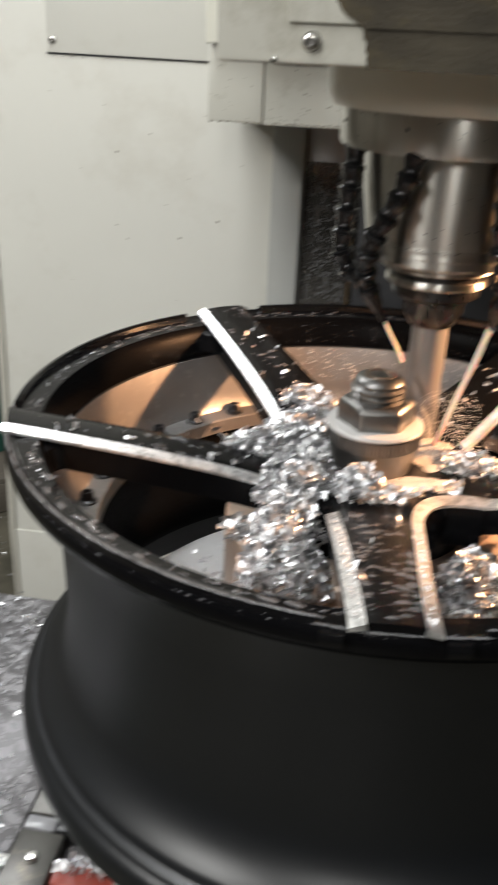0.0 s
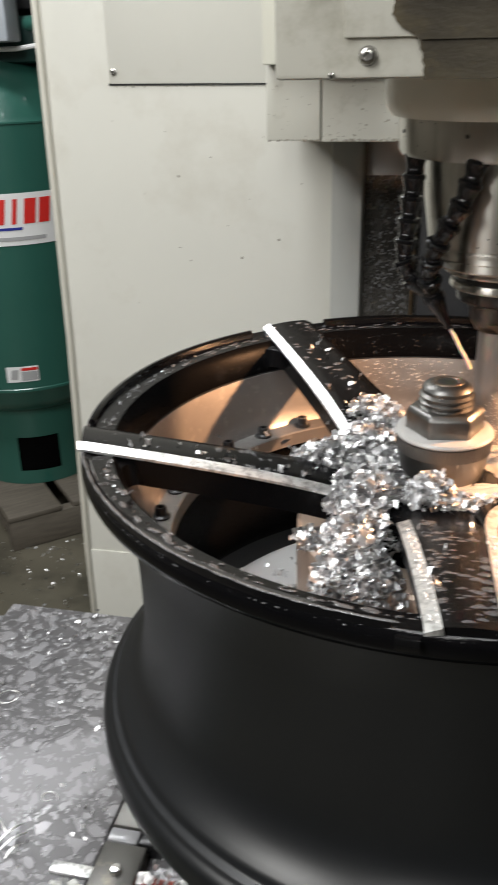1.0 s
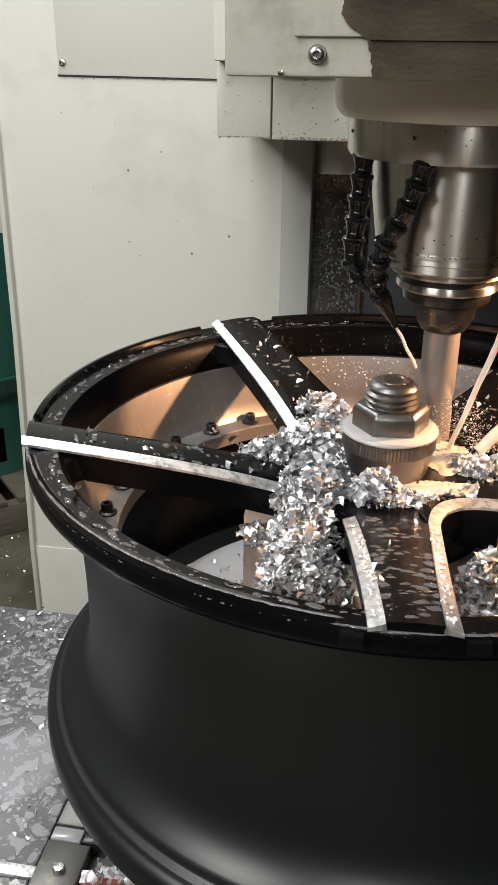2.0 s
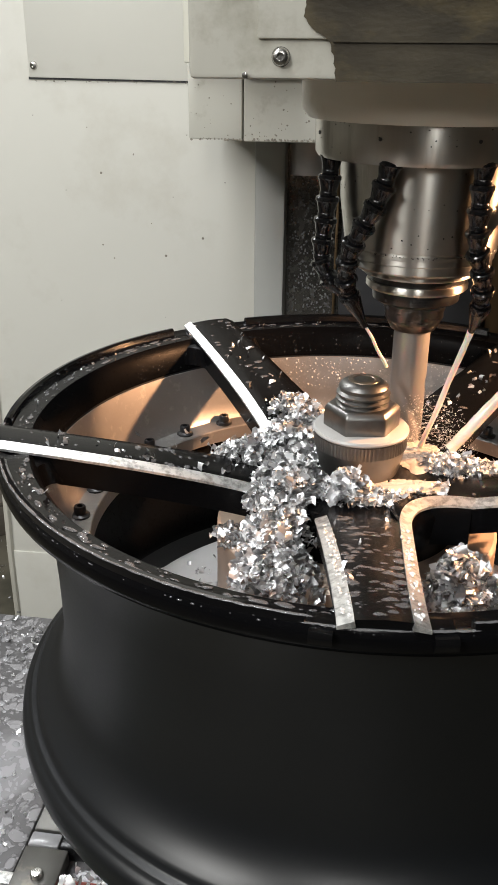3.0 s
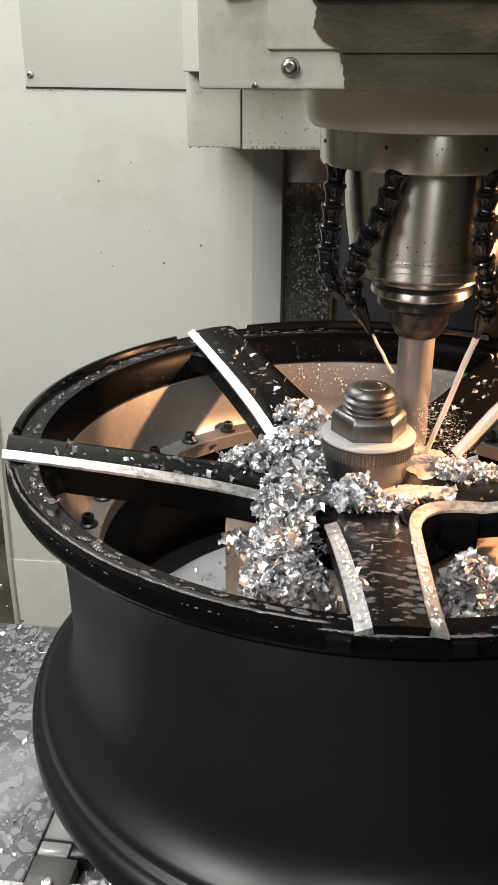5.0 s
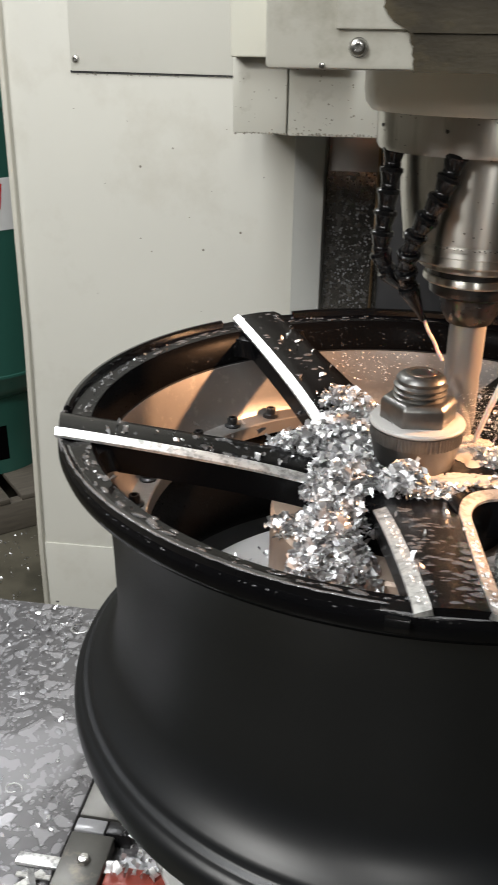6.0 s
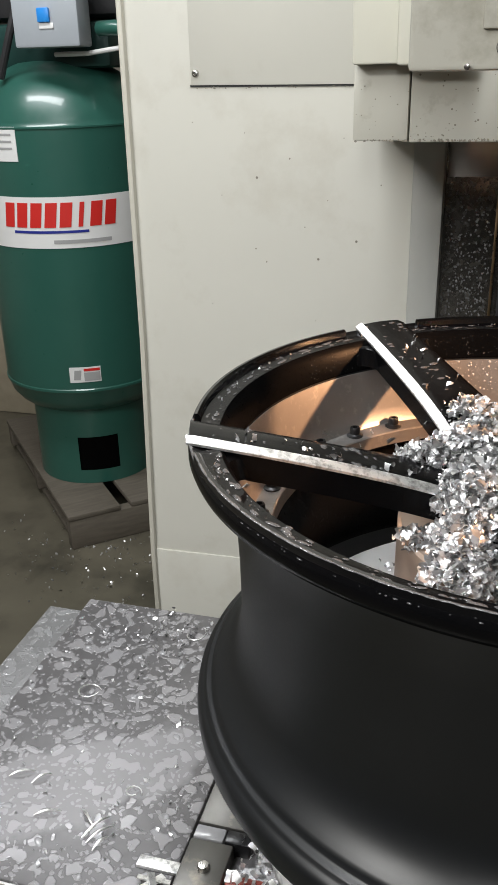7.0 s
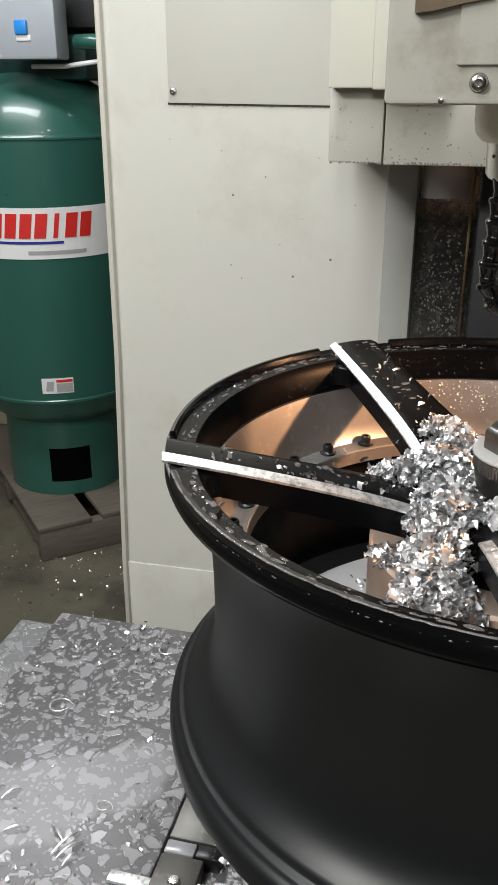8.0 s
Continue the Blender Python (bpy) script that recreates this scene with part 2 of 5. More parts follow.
def wet_table(name="wet_table_film", under=(0.098, 0.095, 0.097), film=(0.248, 0.243, 0.250)):
    """Steel under a broken film of milky coolant: rounded blobs with dark runs between them."""
    m = mat(name, under, 0.28, 0.25, vary=0.3, scale=30, bump_scale=220)
    n, li = m.node_tree.nodes, m.node_tree.links
    b = n["Principled BSDF"]
    co = n.new("ShaderNodeTexCoord")
    warp = n.new("ShaderNodeTexNoise")
    warp.inputs["Scale"].default_value, warp.inputs["Detail"].default_value = 38, 3
    li.new(co.outputs["Object"], warp.inputs[0])
    off = n.new("ShaderNodeMix")
    off.data_type, off.blend_type = "RGBA", "LINEAR_LIGHT"
    off.inputs["Factor"].default_value = 0.014
    li.new(co.outputs["Object"], off.inputs["A"])
    li.new(warp.outputs["Color"], off.inputs["B"])
    masks = []
    # the shallow milky pool: an uneven oval whose edge runs out between the blobs
    place = n.new("ShaderNodeMapping")
    place.vector_type = "TEXTURE"
    place.inputs["Location"].default_value = (-0.425, -0.056, 0.0)
    place.inputs["Rotation"].default_value = (0.0, 0.0, radians(38))
    place.inputs["Scale"].default_value = (0.175, 0.056, 100.0)
    li.new(co.outputs["Object"], place.inputs[0])
    far = n.new("ShaderNodeVectorMath")
    far.operation = "LENGTH"
    li.new(place.outputs[0], far.inputs[0])
    wave = n.new("ShaderNodeTexNoise")
    wave.inputs["Scale"].default_value, wave.inputs["Detail"].default_value = 16, 6
    li.new(co.outputs["Object"], wave.inputs[0])
    shore = n.new("ShaderNodeMath")
    shore.operation, shore.inputs[1].default_value = "MULTIPLY_ADD", 1.3
    li.new(wave.outputs["Fac"], shore.inputs[0])
    li.new(far.outputs["Value"], shore.inputs[2])
    pool = n.new("ShaderNodeMapRange")
    pool.inputs["From Min"].default_value, pool.inputs["From Max"].default_value = 1.50, 1.68
    pool.inputs["To Min"].default_value, pool.inputs["To Max"].default_value = 0.6, 0.0
    li.new(shore.outputs[0], pool.inputs["Value"])
    for scale, low, high in ((62, 0.36, 0.42), (140, 0.31, 0.37)):
        v = n.new("ShaderNodeTexVoronoi")
        v.feature = "SMOOTH_F1"
        v.inputs["Scale"].default_value, v.inputs["Smoothness"].default_value, v.inputs["Randomness"].default_value = scale, 0.5, 1.0
        li.new(off.outputs["Result"], v.inputs["Vector"])
        r = n.new("ShaderNodeMapRange")
        r.inputs["From Min"].default_value, r.inputs["From Max"].default_value = low, high
        r.inputs["To Min"].default_value, r.inputs["To Max"].default_value = 1.0, 0.0
        li.new(v.outputs["Distance"], r.inputs["Value"])
        masks.append(r.outputs[0])
    top = n.new("ShaderNodeMath")
    top.operation = "MAXIMUM"
    li.new(masks[0], top.inputs[0])
    li.new(masks[1], top.inputs[1])
    both = n.new("ShaderNodeMath")
    both.operation = "MAXIMUM"
    li.new(top.outputs[0], both.inputs[0])
    li.new(pool.outputs[0], both.inputs[1])
    top = both
    tone = n.new("ShaderNodeMix")
    tone.data_type = "RGBA"
    old = b.inputs["Base Color"].links[0].from_socket
    li.new(top.outputs[0], tone.inputs["Factor"])
    li.new(old, tone.inputs["A"])
    tone.inputs["B"].default_value = (*film, 1)
    li.new(tone.outputs["Result"], b.inputs["Base Color"])
    gloss = n.new("ShaderNodeMapRange")
    gloss.inputs["To Min"].default_value, gloss.inputs["To Max"].default_value = 0.38, 0.27
    li.new(top.outputs[0], gloss.inputs["Value"])
    dull = n.new("ShaderNodeMath")
    dull.operation, dull.inputs[1].default_value = "MULTIPLY_ADD", 0.35
    li.new(pool.outputs[0], dull.inputs[0])
    li.new(gloss.outputs[0], dull.inputs[2])
    li.new(dull.outputs[0], b.inputs["Roughness"])
    bp = n.new("ShaderNodeBump")
    bp.inputs["Strength"].default_value, bp.inputs["Distance"].default_value = 0.5, 0.0012
    li.new(top.outputs[0], bp.inputs["Height"])
    li.new(bp.outputs[0], b.inputs["Normal"])
    return m


WETTABLE = wet_table()
WETRAIL = wet_table("wet_rail_film", (0.17, 0.17, 0.172), (0.25, 0.25, 0.255))


# ---- builders ----
def finish(name, bm, material, angle=35):
    me = bpy.data.meshes.new(name)
    bmesh.ops.recalc_face_normals(bm, faces=bm.faces[:])
    bm.to_mesh(me)
    bm.free()
    me.materials.append(material)
    me.polygons.foreach_set("use_smooth", [True] * len(me.polygons))
    me.set_sharp_from_angle(angle=radians(angle))
    return new(name, me)


def part(name, bm, material, parent, label="", angle=35):
    ob = finish(name, bm, material, angle)
    ob.parent = parent
    return tagged(ob, label)


def thing(name, label, category, group="", at=None):
    ob = new(name)
    ob.empty_display_size = 0.02
    if at is not None:
        ob.matrix_world = at
    return tagged(ob, label, category, group)


def solo(name, bm, material, label, category, kind="", group=""):
    return tagged(finish(name, bm, material), label, category, group, kind)


def box(bm, x0, x1, y0, y1, z0, z1, bevel=0.0, m=None):
    made = bmesh.ops.create_cube(bm, size=1)["verts"]
    t = Matrix.Translation(((x0 + x1) / 2, (y0 + y1) / 2, (z0 + z1) / 2)) @ Matrix.Diagonal((x1 - x0, y1 - y0, z1 - z0, 1))
    bmesh.ops.transform(bm, matrix=(m @ t) if m else t, verts=made)
    if bevel:
        edges = list({e for v in made for e in v.link_edges})
        bmesh.ops.bevel(bm, geom=edges, offset=bevel, segments=2, profile=0.5, affect="EDGES")
    return bm


def cube(*a, **k):
    return box(bmesh.new(), *a, **k)


def lathe(profile, n=96, x=0.0, y=0.0, a0=0.0, a1=360.0, bm=None, closed=False, m=None):
    """Turns a profile of (radius, z) round a vertical axis; a closed profile makes a solid ring."""
    bm = bm or bmesh.new()
    full = abs(a1 - a0) >= 360
    rings = []
    for i in range(n if full else n + 1):
        a = radians(a0 + (a1 - a0) * i / n)
        rings.append([bm.verts.new((x + r * math.cos(a), y + r * math.sin(a), z)) for r, z in profile])
    k = len(profile)
    for i in range(n):
        p, q = rings[i], rings[(i + 1) % len(rings)]
        for j in range(k if closed else k - 1):
            bm.faces.new((p[j], p[(j + 1) % k], q[(j + 1) % k], q[j]))
    if not full and closed:
        bm.faces.new(rings[0])
        bm.faces.new(rings[-1])
    if not closed and full:
        for j in (0, k - 1):
            if profile[j][0] > 1e-5:
                bm.faces.new([r[j] for r in rings])
    if not closed:
        bmesh.ops.remove_doubles(bm, verts=bm.verts[:], dist=1e-6)
    if m:
        bmesh.ops.transform(bm, matrix=m, verts=[v for r in rings for v in r if v.is_valid])
    return bm


def prism(outline, y0, y1, bevel=0.0):
    """A plate whose outline (x, z) stands upright, from y0 to y1."""
    bm = bmesh.new()
    f = bm.faces.new([bm.verts.new((x, y0, z)) for x, z in outline])
    r = bmesh.ops.extrude_face_region(bm, geom=[f])
    bmesh.ops.translate(bm, vec=(0, y1 - y0, 0), verts=[g for g in r["geom"] if isinstance(g, bmesh.types.BMVert)])
    if bevel:
        bmesh.ops.bevel(bm, geom=bm.edges[:], offset=bevel, segments=2, profile=0.5, affect="EDGES")
    return bm


def tube(points, radii, n=12, bm=None, caps=True):
    bm = bm or bmesh.new()
    pts = [Vector(p) for p in points]
    rings = []
    for i, p in enumerate(pts):
        d = (pts[min(i + 1, len(pts) - 1)] - pts[max(i - 1, 0)]).normalized()
        u = d.orthogonal().normalized() if i == 0 else (rings_u - d * rings_u.dot(d)).normalized()
        rings_u = u
        v = d.cross(u)
        r = radii[i] if isinstance(radii, (list, tuple)) else radii
        rings.append([bm.verts.new(p + r * (math.cos(6.28319 * k / n) * u + math.sin(6.28319 * k / n) * v)) for k in range(n)])
    for p, q in zip(rings, rings[1:]):
        for k in range(n):
            bm.faces.new((p[k], p[(k + 1) % n], q[(k + 1) % n], q[k]))
    if caps:
        bm.faces.new(rings[0])
        bm.faces.new(rings[-1])
    return bm


def loose(name, verts, faces, material, label, category, smooth=True):
    me = bpy.data.meshes.new(name)
    me.from_pydata(verts, [], faces)
    me.materials.append(material)
    me.polygons.foreach_set("use_smooth", [smooth] * len(me.polygons))
    return tagged(new(name, me), label, category, kind="stuff")


def drops(name, spots, material, label, seed=1):
    """Flat uneven drops of liquid. spots: (x, y, z, radius, height, stretch, turn)."""
    rng = random.Random(seed)
    vs, fs = [], []
    for x, y, z, r, h, st, tn in spots:
        b, k = len(vs), (64 if r > 0.03 else 24 if r > 0.01 else 16 if r > 0.002 else 10)
        ph = [rng.uniform(0, 6.28) for _ in range(3)]
        rough = 1.0 if r > 0.01 else 0.35
        amp = [rng.uniform(0.07, 0.15) * rough for q in range(3)]
        w = [1 + sum(amp[q] * math.sin((q + 2) * 6.28319 * i / k + ph[q]) for q in range(3)) for i in range(k)]
        for ring, (s, e) in enumerate(((1.0, 0.0), (0.86, 0.62), (0.5, 0.93))):
            for i in range(k):
                a = 6.28319 * i / k
                u, v = r * s * w[i] * math.cos(a) * st, r * s * w[i] * math.sin(a)
                vs.append((x + u * math.cos(tn) - v * math.sin(tn), y + u * math.sin(tn) + v * math.cos(tn), z + h * e))
        vs.append((x, y, z + h))
        for ring in (0, 1):
            for i in range(k):
                fs.append((b + ring * k + i, b + ring * k + (i + 1) % k, b + (ring + 1) * k + (i + 1) % k, b + (ring + 1) * k + i))
        for i in range(k):
            fs.append((b + 2 * k + i, b + 2 * k + (i + 1) % k, b + 3 * k))
    return loose(name, vs, fs, material, label, "coolant")


def chips(name, spots, material, label, seed=1, curl=1.0):
    """Small bent flakes of metal. spots: (x, y, z, size)."""
    rng = random.Random(seed)
    vs, fs = [], []
    for x, y, z, s in spots:
        b = len(vs)
        turn = Euler((rng.uniform(-1.3, 1.3), rng.uniform(-1.3, 1.3), rng.uniform(0, 6.28))).to_matrix()
        bend, wide, taper = rng.uniform(0.4, 2.3) * curl, rng.uniform(0.35, 0.9), rng.uniform(0.25, 1.1)
        skew = rng.uniform(-0.3, 0.3)
        for i in range(5):
            a = (i / 4 - 0.5) * bend
            for j in (-0.5, 0.5):
                wob = wide * (1 + (taper - 1) * i / 4) * (1 + rng.uniform(-0.4, 0.4))
                r = s / max(bend, 0.3)
                p = turn @ Vector((r * math.sin(a), j * s * wob + skew * s * i / 4, r * (math.cos(a) - 1) + rng.uniform(-0.06, 0.06) * s))
                vs.append((x + p.x, y + p.y, z + p.z))
        for i in range(4):
            q = b + 2 * i
            fs.append((q, q + 2, q + 3, q + 1))
    return loose(name, vs, fs, material, label, "metal chips")


# ---- the shop: floor, walls, ceiling ----
FLOOR_Z, PALLET_TOP = -0.85, -0.72
solo("floor", cube(-4.2, 4.2, -4.2, 4.2, FLOOR_Z - 0.1, FLOOR_Z), FLOOR, "stained dark concrete workshop floor, damp in places", "floor", "structure")
solo("ceiling", cube(-4.2, 4.2, -4.2, 4.2, 2.45, 2.55), CEIL, "plain pale workshop ceiling", "ceiling", "structure")
solo("wall_north", cube(-4.2, 4.2, 3.4, 3.5, FLOOR_Z, 2.45), WALL, "drab tan workshop wall behind the compressor", "wall", "structure")
# south and east walls stand out of view, darkened to keep barrel reflections low
solo("wall_south", cube(-4.2, 4.2, -4.2, -4.1, FLOOR_Z, 2.45), DARKENEDWALL, "workshop wall out of view, darkened for the wheel barrel's reflections", "wall", "structure")
solo("wall_west", cube(-4.2, -4.1, -4.1, 3.4, FLOOR_Z, 2.45), WALL, "drab tan workshop wall", "wall", "structure")
solo("wall_east", cube(4.1, 4.2, -4.1, 3.4, FLOOR_Z, 2.45), DARKENEDWALL, "workshop wall out of view, darkened for the wheel barrel's reflections", "wall", "structure")


# ---- the milling machine's column ----
def column():
    t = thing("machine_column", "cream painted milling machine column with an access plate", "machine column")
    lean = [(-0.677, -0.85), (-0.675, -0.24), (-0.663, 0.2), (-0.659, 0.75), (-0.655, 1.6)]
    part("panel", prism(lean + [(-0.19, 1.6), (-0.19, -0.85)], 0.78, 0.86), PANEL, t, "cream painted sheet panel with faint scuffs")
    part("lower_panel", prism([(-0.676, -0.85), (-0.674, -0.243), (-0.19, -0.235), (-0.19, -0.85)], 0.7765, 0.782, 0.001), PANEL, t)
    part("edge_trim", prism([(x - 0.007, z) for x, z in lean] + [(x + 0.003, z) for x, z in reversed(lean)], 0.768, 0.84, 0.003), TRIM, t, "raised cream edge bead")
    part("access_plate", prism([(-0.549, 0.632), (-0.549, 1.6), (-0.215, 1.6), (-0.215, 0.6285)], 0.7765, 0.782, 0.0008), PANEL, t, "cream screwed access plate")
    part("gasket", prism([(-0.551, 0.6292), (-0.551, 0.6328), (-0.2, 0.629), (-0.2, 0.6255)], 0.7785, 0.784), DARKCAST, t, "dark seam along the plate")
    screw = part("screw", lathe([(0.0062, 0), (0.0062, 0.001), (0.005, 0.0034), (0.0026, 0.004), (0.0025, 0.002), (0.0, 0.002)], 20, m=pose(-0.5405, 0.777, 0.649, 90)), STEEL, t, "small steel screw")
    # the head's shadow on this strip is partly in its colour
    part("corner_strip", prism([(-0.19, -0.85), (-0.19, 0.60), (-0.1415, 0.60), (-0.1415, -0.85)], 0.765, 0.86, 0.004), SHADEDSTRIP, t, "grey-beige corner strip, its grey partly the milling head's shadow")
    part("way_cover", prism([(-0.1415, -0.85), (-0.1415, 0.60), (0.60, 0.60), (0.60, -0.85)], 0.80, 0.84), STAINLESS, t, "dark stainless way cover speckled with coolant")
    # the band of reflection on this leaf is partly in its pale colour
    part("cover_header", cube(-0.1380, -0.060, 0.7955, 0.7995, 0.492, 0.60, 0.001), COVERTOP, t, "brushed upper leaf of the way cover, paler for the reflection along it")
    part("guide_strip", cube(-0.0610, -0.0565, 0.785, 0.80, -0.3, 0.56, 0.001), BRASS, t, "brass coloured guide strip")
    # upright added where the work lamp's amber glow falls right of the spindle
    part("glow_post", cube(0.186, 0.215, 0.76, 0.80, -0.3, 0.55, 0.003), GLOWPOST, t, "brass coloured post added for the work lamp's amber glow")
    part("slide", cube(-0.048, 0.17, 0.70, 0.80, -0.3, 0.56, 0.006), DARKCAST, t, "dark oily slide")
    rng = random.Random(4)
    for _ in range(10):
        x, z = rng.uniform(-0.62, -0.21), rng.uniform(-0.1, 0.6)
        r = rng.uniform(0.0006, 0.0012)
        if _ < 3:
            x, z, r = ((-0.4435, 0.4905), (-0.277, 0.391), (-0.34, 0.36))[_] + (0.0022,)
        part("speck", lathe([(r, 0), (r * 0.7, 0.0005), (0, 0.0006)], 7, m=pose(x, 0.7795, z, 90)), SMUDGE, t)
    # droplets drying on the way cover
    vs, fs = [], []
    for _ in range(420):
        x, z = rng.uniform(-0.138, -0.065), 0.27 + 0.218 * rng.random() ** 1.2
        r, b = rng.uniform(0.0005, 0.0018), len(vs)
        for s, d in ((1, 0), (0.6, 0.0006)):
            for i in range(7):
                a = 6.28319 * i / 7
                vs.append((x + r * s * math.cos(a), 0.7995 - d, z + r * s * math.sin(a) * 1.2))
        vs.append((x, 0.7987, z))
        for i in range(7):
            j = (i + 1) % 7
            fs += [(b + i, b + j, b + 7 + j, b + 7 + i), (b + 7 + i, b + 7 + j, b + 14)]
    loose("coolant_specks", vs, fs, TABLEDROP, "pale coolant specks on the stainless way cover", "coolant")


# ---- spindle head ----
def head():
    t = thing("vertical_mill", "beige painted milling head casting, oily and worn at its lower front", "milling machine")
    part("casting", cube(-0.1105, 0.34, -0.10, 0.40, 0.6553, 1.35, 0.003), HEAD, t)
    part("saddle_cover", cube(-0.246, -0.185, 0.515, 0.60, 0.657, 1.35, 0.003), HEADLIGHT, t, "pale cream saddle cover")
    part("saddle_rib", cube(-0.190, -0.112, 0.500, 0.60, 0.655, 1.35, 0.004), HEADLIGHT, t, "pale cream cover with a folded rib")
    part("saddle_block", cube(-0.248, -0.1775, 0.546, 0.775, 0.566, 0.657, 0.002), HEAD, t, "beige block under the saddle")
    part("saddle_bridge", cube(-0.1755, 0.40, 0.546, 0.775, 0.564, 0.80, 0.002), HEAD, t, "beige bridge block")
    # a cast step on the front, a worn bare patch and covers
    part("front_step", prism([(-0.071, 0.676), (-0.071, 1.1), (0.30, 1.1), (0.30, 0.676)], -0.103, -0.098, 0.0015), HEAD, t)
    rng = random.Random(9)
    edge = []
    base = [(-0.0265, 0.6548), (-0.028, 0.666), (-0.031, 0.6755), (-0.040, 0.681), (-0.0455, 0.687), (-0.0435, 0.696), (-0.046, 0.7005)]
    for (xa, za), (xb, zb) in zip(base, base[1:]):
        for k in range(5):
            edge.append((xa + (xb - xa) * k / 5 + rng.uniform(-0.0006, 0.0006), za + (zb - za) * k / 5))
    part("bare_patch", prism(edge + [(-0.046, 0.7005), (0.30, 0.7005), (0.30, 0.6548)], -0.1055, -0.099), GREASE, t, "dark greasy bare casting with an uneven paint edge")
    part("patch_ledge", cube(-0.029, 0.30, -0.107, -0.103, 0.6745, 0.6757), GREASE, t, "oily ledge line")
    part("front_cover", cube(-0.047, 0.30, -0.113, -0.102, 0.7015, 1.1, 0.002), WHITEPLATE, t, "white front cover plate")
    part("name_plate", prism([(-0.0955, 0.7025), (-0.0955, 0.75), (-0.055, 0.75), (-0.055, 0.709), (-0.071, 0.7065), (-0.085, 0.7035)], -0.106, -0.1), BROWNPLATE, t, "oily brown plate")
    bolt = part("cap_screw", lathe([(0.0050, 0), (0.0050, 0.0010), (0.0042, 0.0032), (0.0028, 0.0040), (0.0021, 0.0040), (0.0021, 0.0010), (0, 0.0010)], 24, m=pose(-0.0578, -0.1, 0.667, 90)), STEEL, t, "domed steel cap screw")
    part("washer", lathe([(0.0053, 0), (0.0053, 0.0006), (0.004, 0.0006)], 24, m=pose(-0.0578, -0.0995, 0.667, 90)), DARKSTEEL, bolt)
    part("pin", lathe([(0.0018, 0), (0.0016, 0.0016), (0, 0.002)], 12, m=pose(-0.078, -0.1, 0.6575, 90)), STEEL, t)
    return t


def face_specks():
    """Rusty specks and a ragged line of grime on the upright faces of the saddle and the panel."""
    rng = random.Random(61)
    spots = []
    for _ in range(70):
        spots.append((rng.uniform(-0.245, 0.0), 0.5458, 0.566 + 0.085 * rng.random() ** 1.4, rng.uniform(0.0004, 0.0013)))
    for _ in range(110):
        spots.append((rng.uniform(-0.247, 0.02), 0.5458, rng.uniform(0.5655, 0.5675), rng.uniform(0.0005, 0.0016)))
    for _ in range(12):
        spots.append((rng.uniform(-0.63, -0.2), 0.7797, rng.uniform(-0.2, 0.6), rng.uniform(0.0006, 0.0018)))
    for _ in range(60):
        spots.append((rng.uniform(-0.54, -0.22), 0.7762, rng.gauss(0.6275, 0.0009), rng.uniform(0.0004, 0.0012)))
    vs, fs = [], []
    for x, y, z, u in spots:
        b = len(vs)
        for i in range(7):
            a, w = 6.28319 * i / 7, rng.uniform(0.7, 1.3)
            vs.append((x + u * w * math.cos(a), y, z + u * w * math.sin(a)))
        vs.append((x, y - 0.0005, z))
        fs += [(b + i, b + (i + 1) % 7, b + 7) for i in range(7)]
    loose("grime_specks", vs, fs, SMUDGE, "brown grime specks on the machine's painted faces", "grime")


AX, AY = 0.0362, 0.068


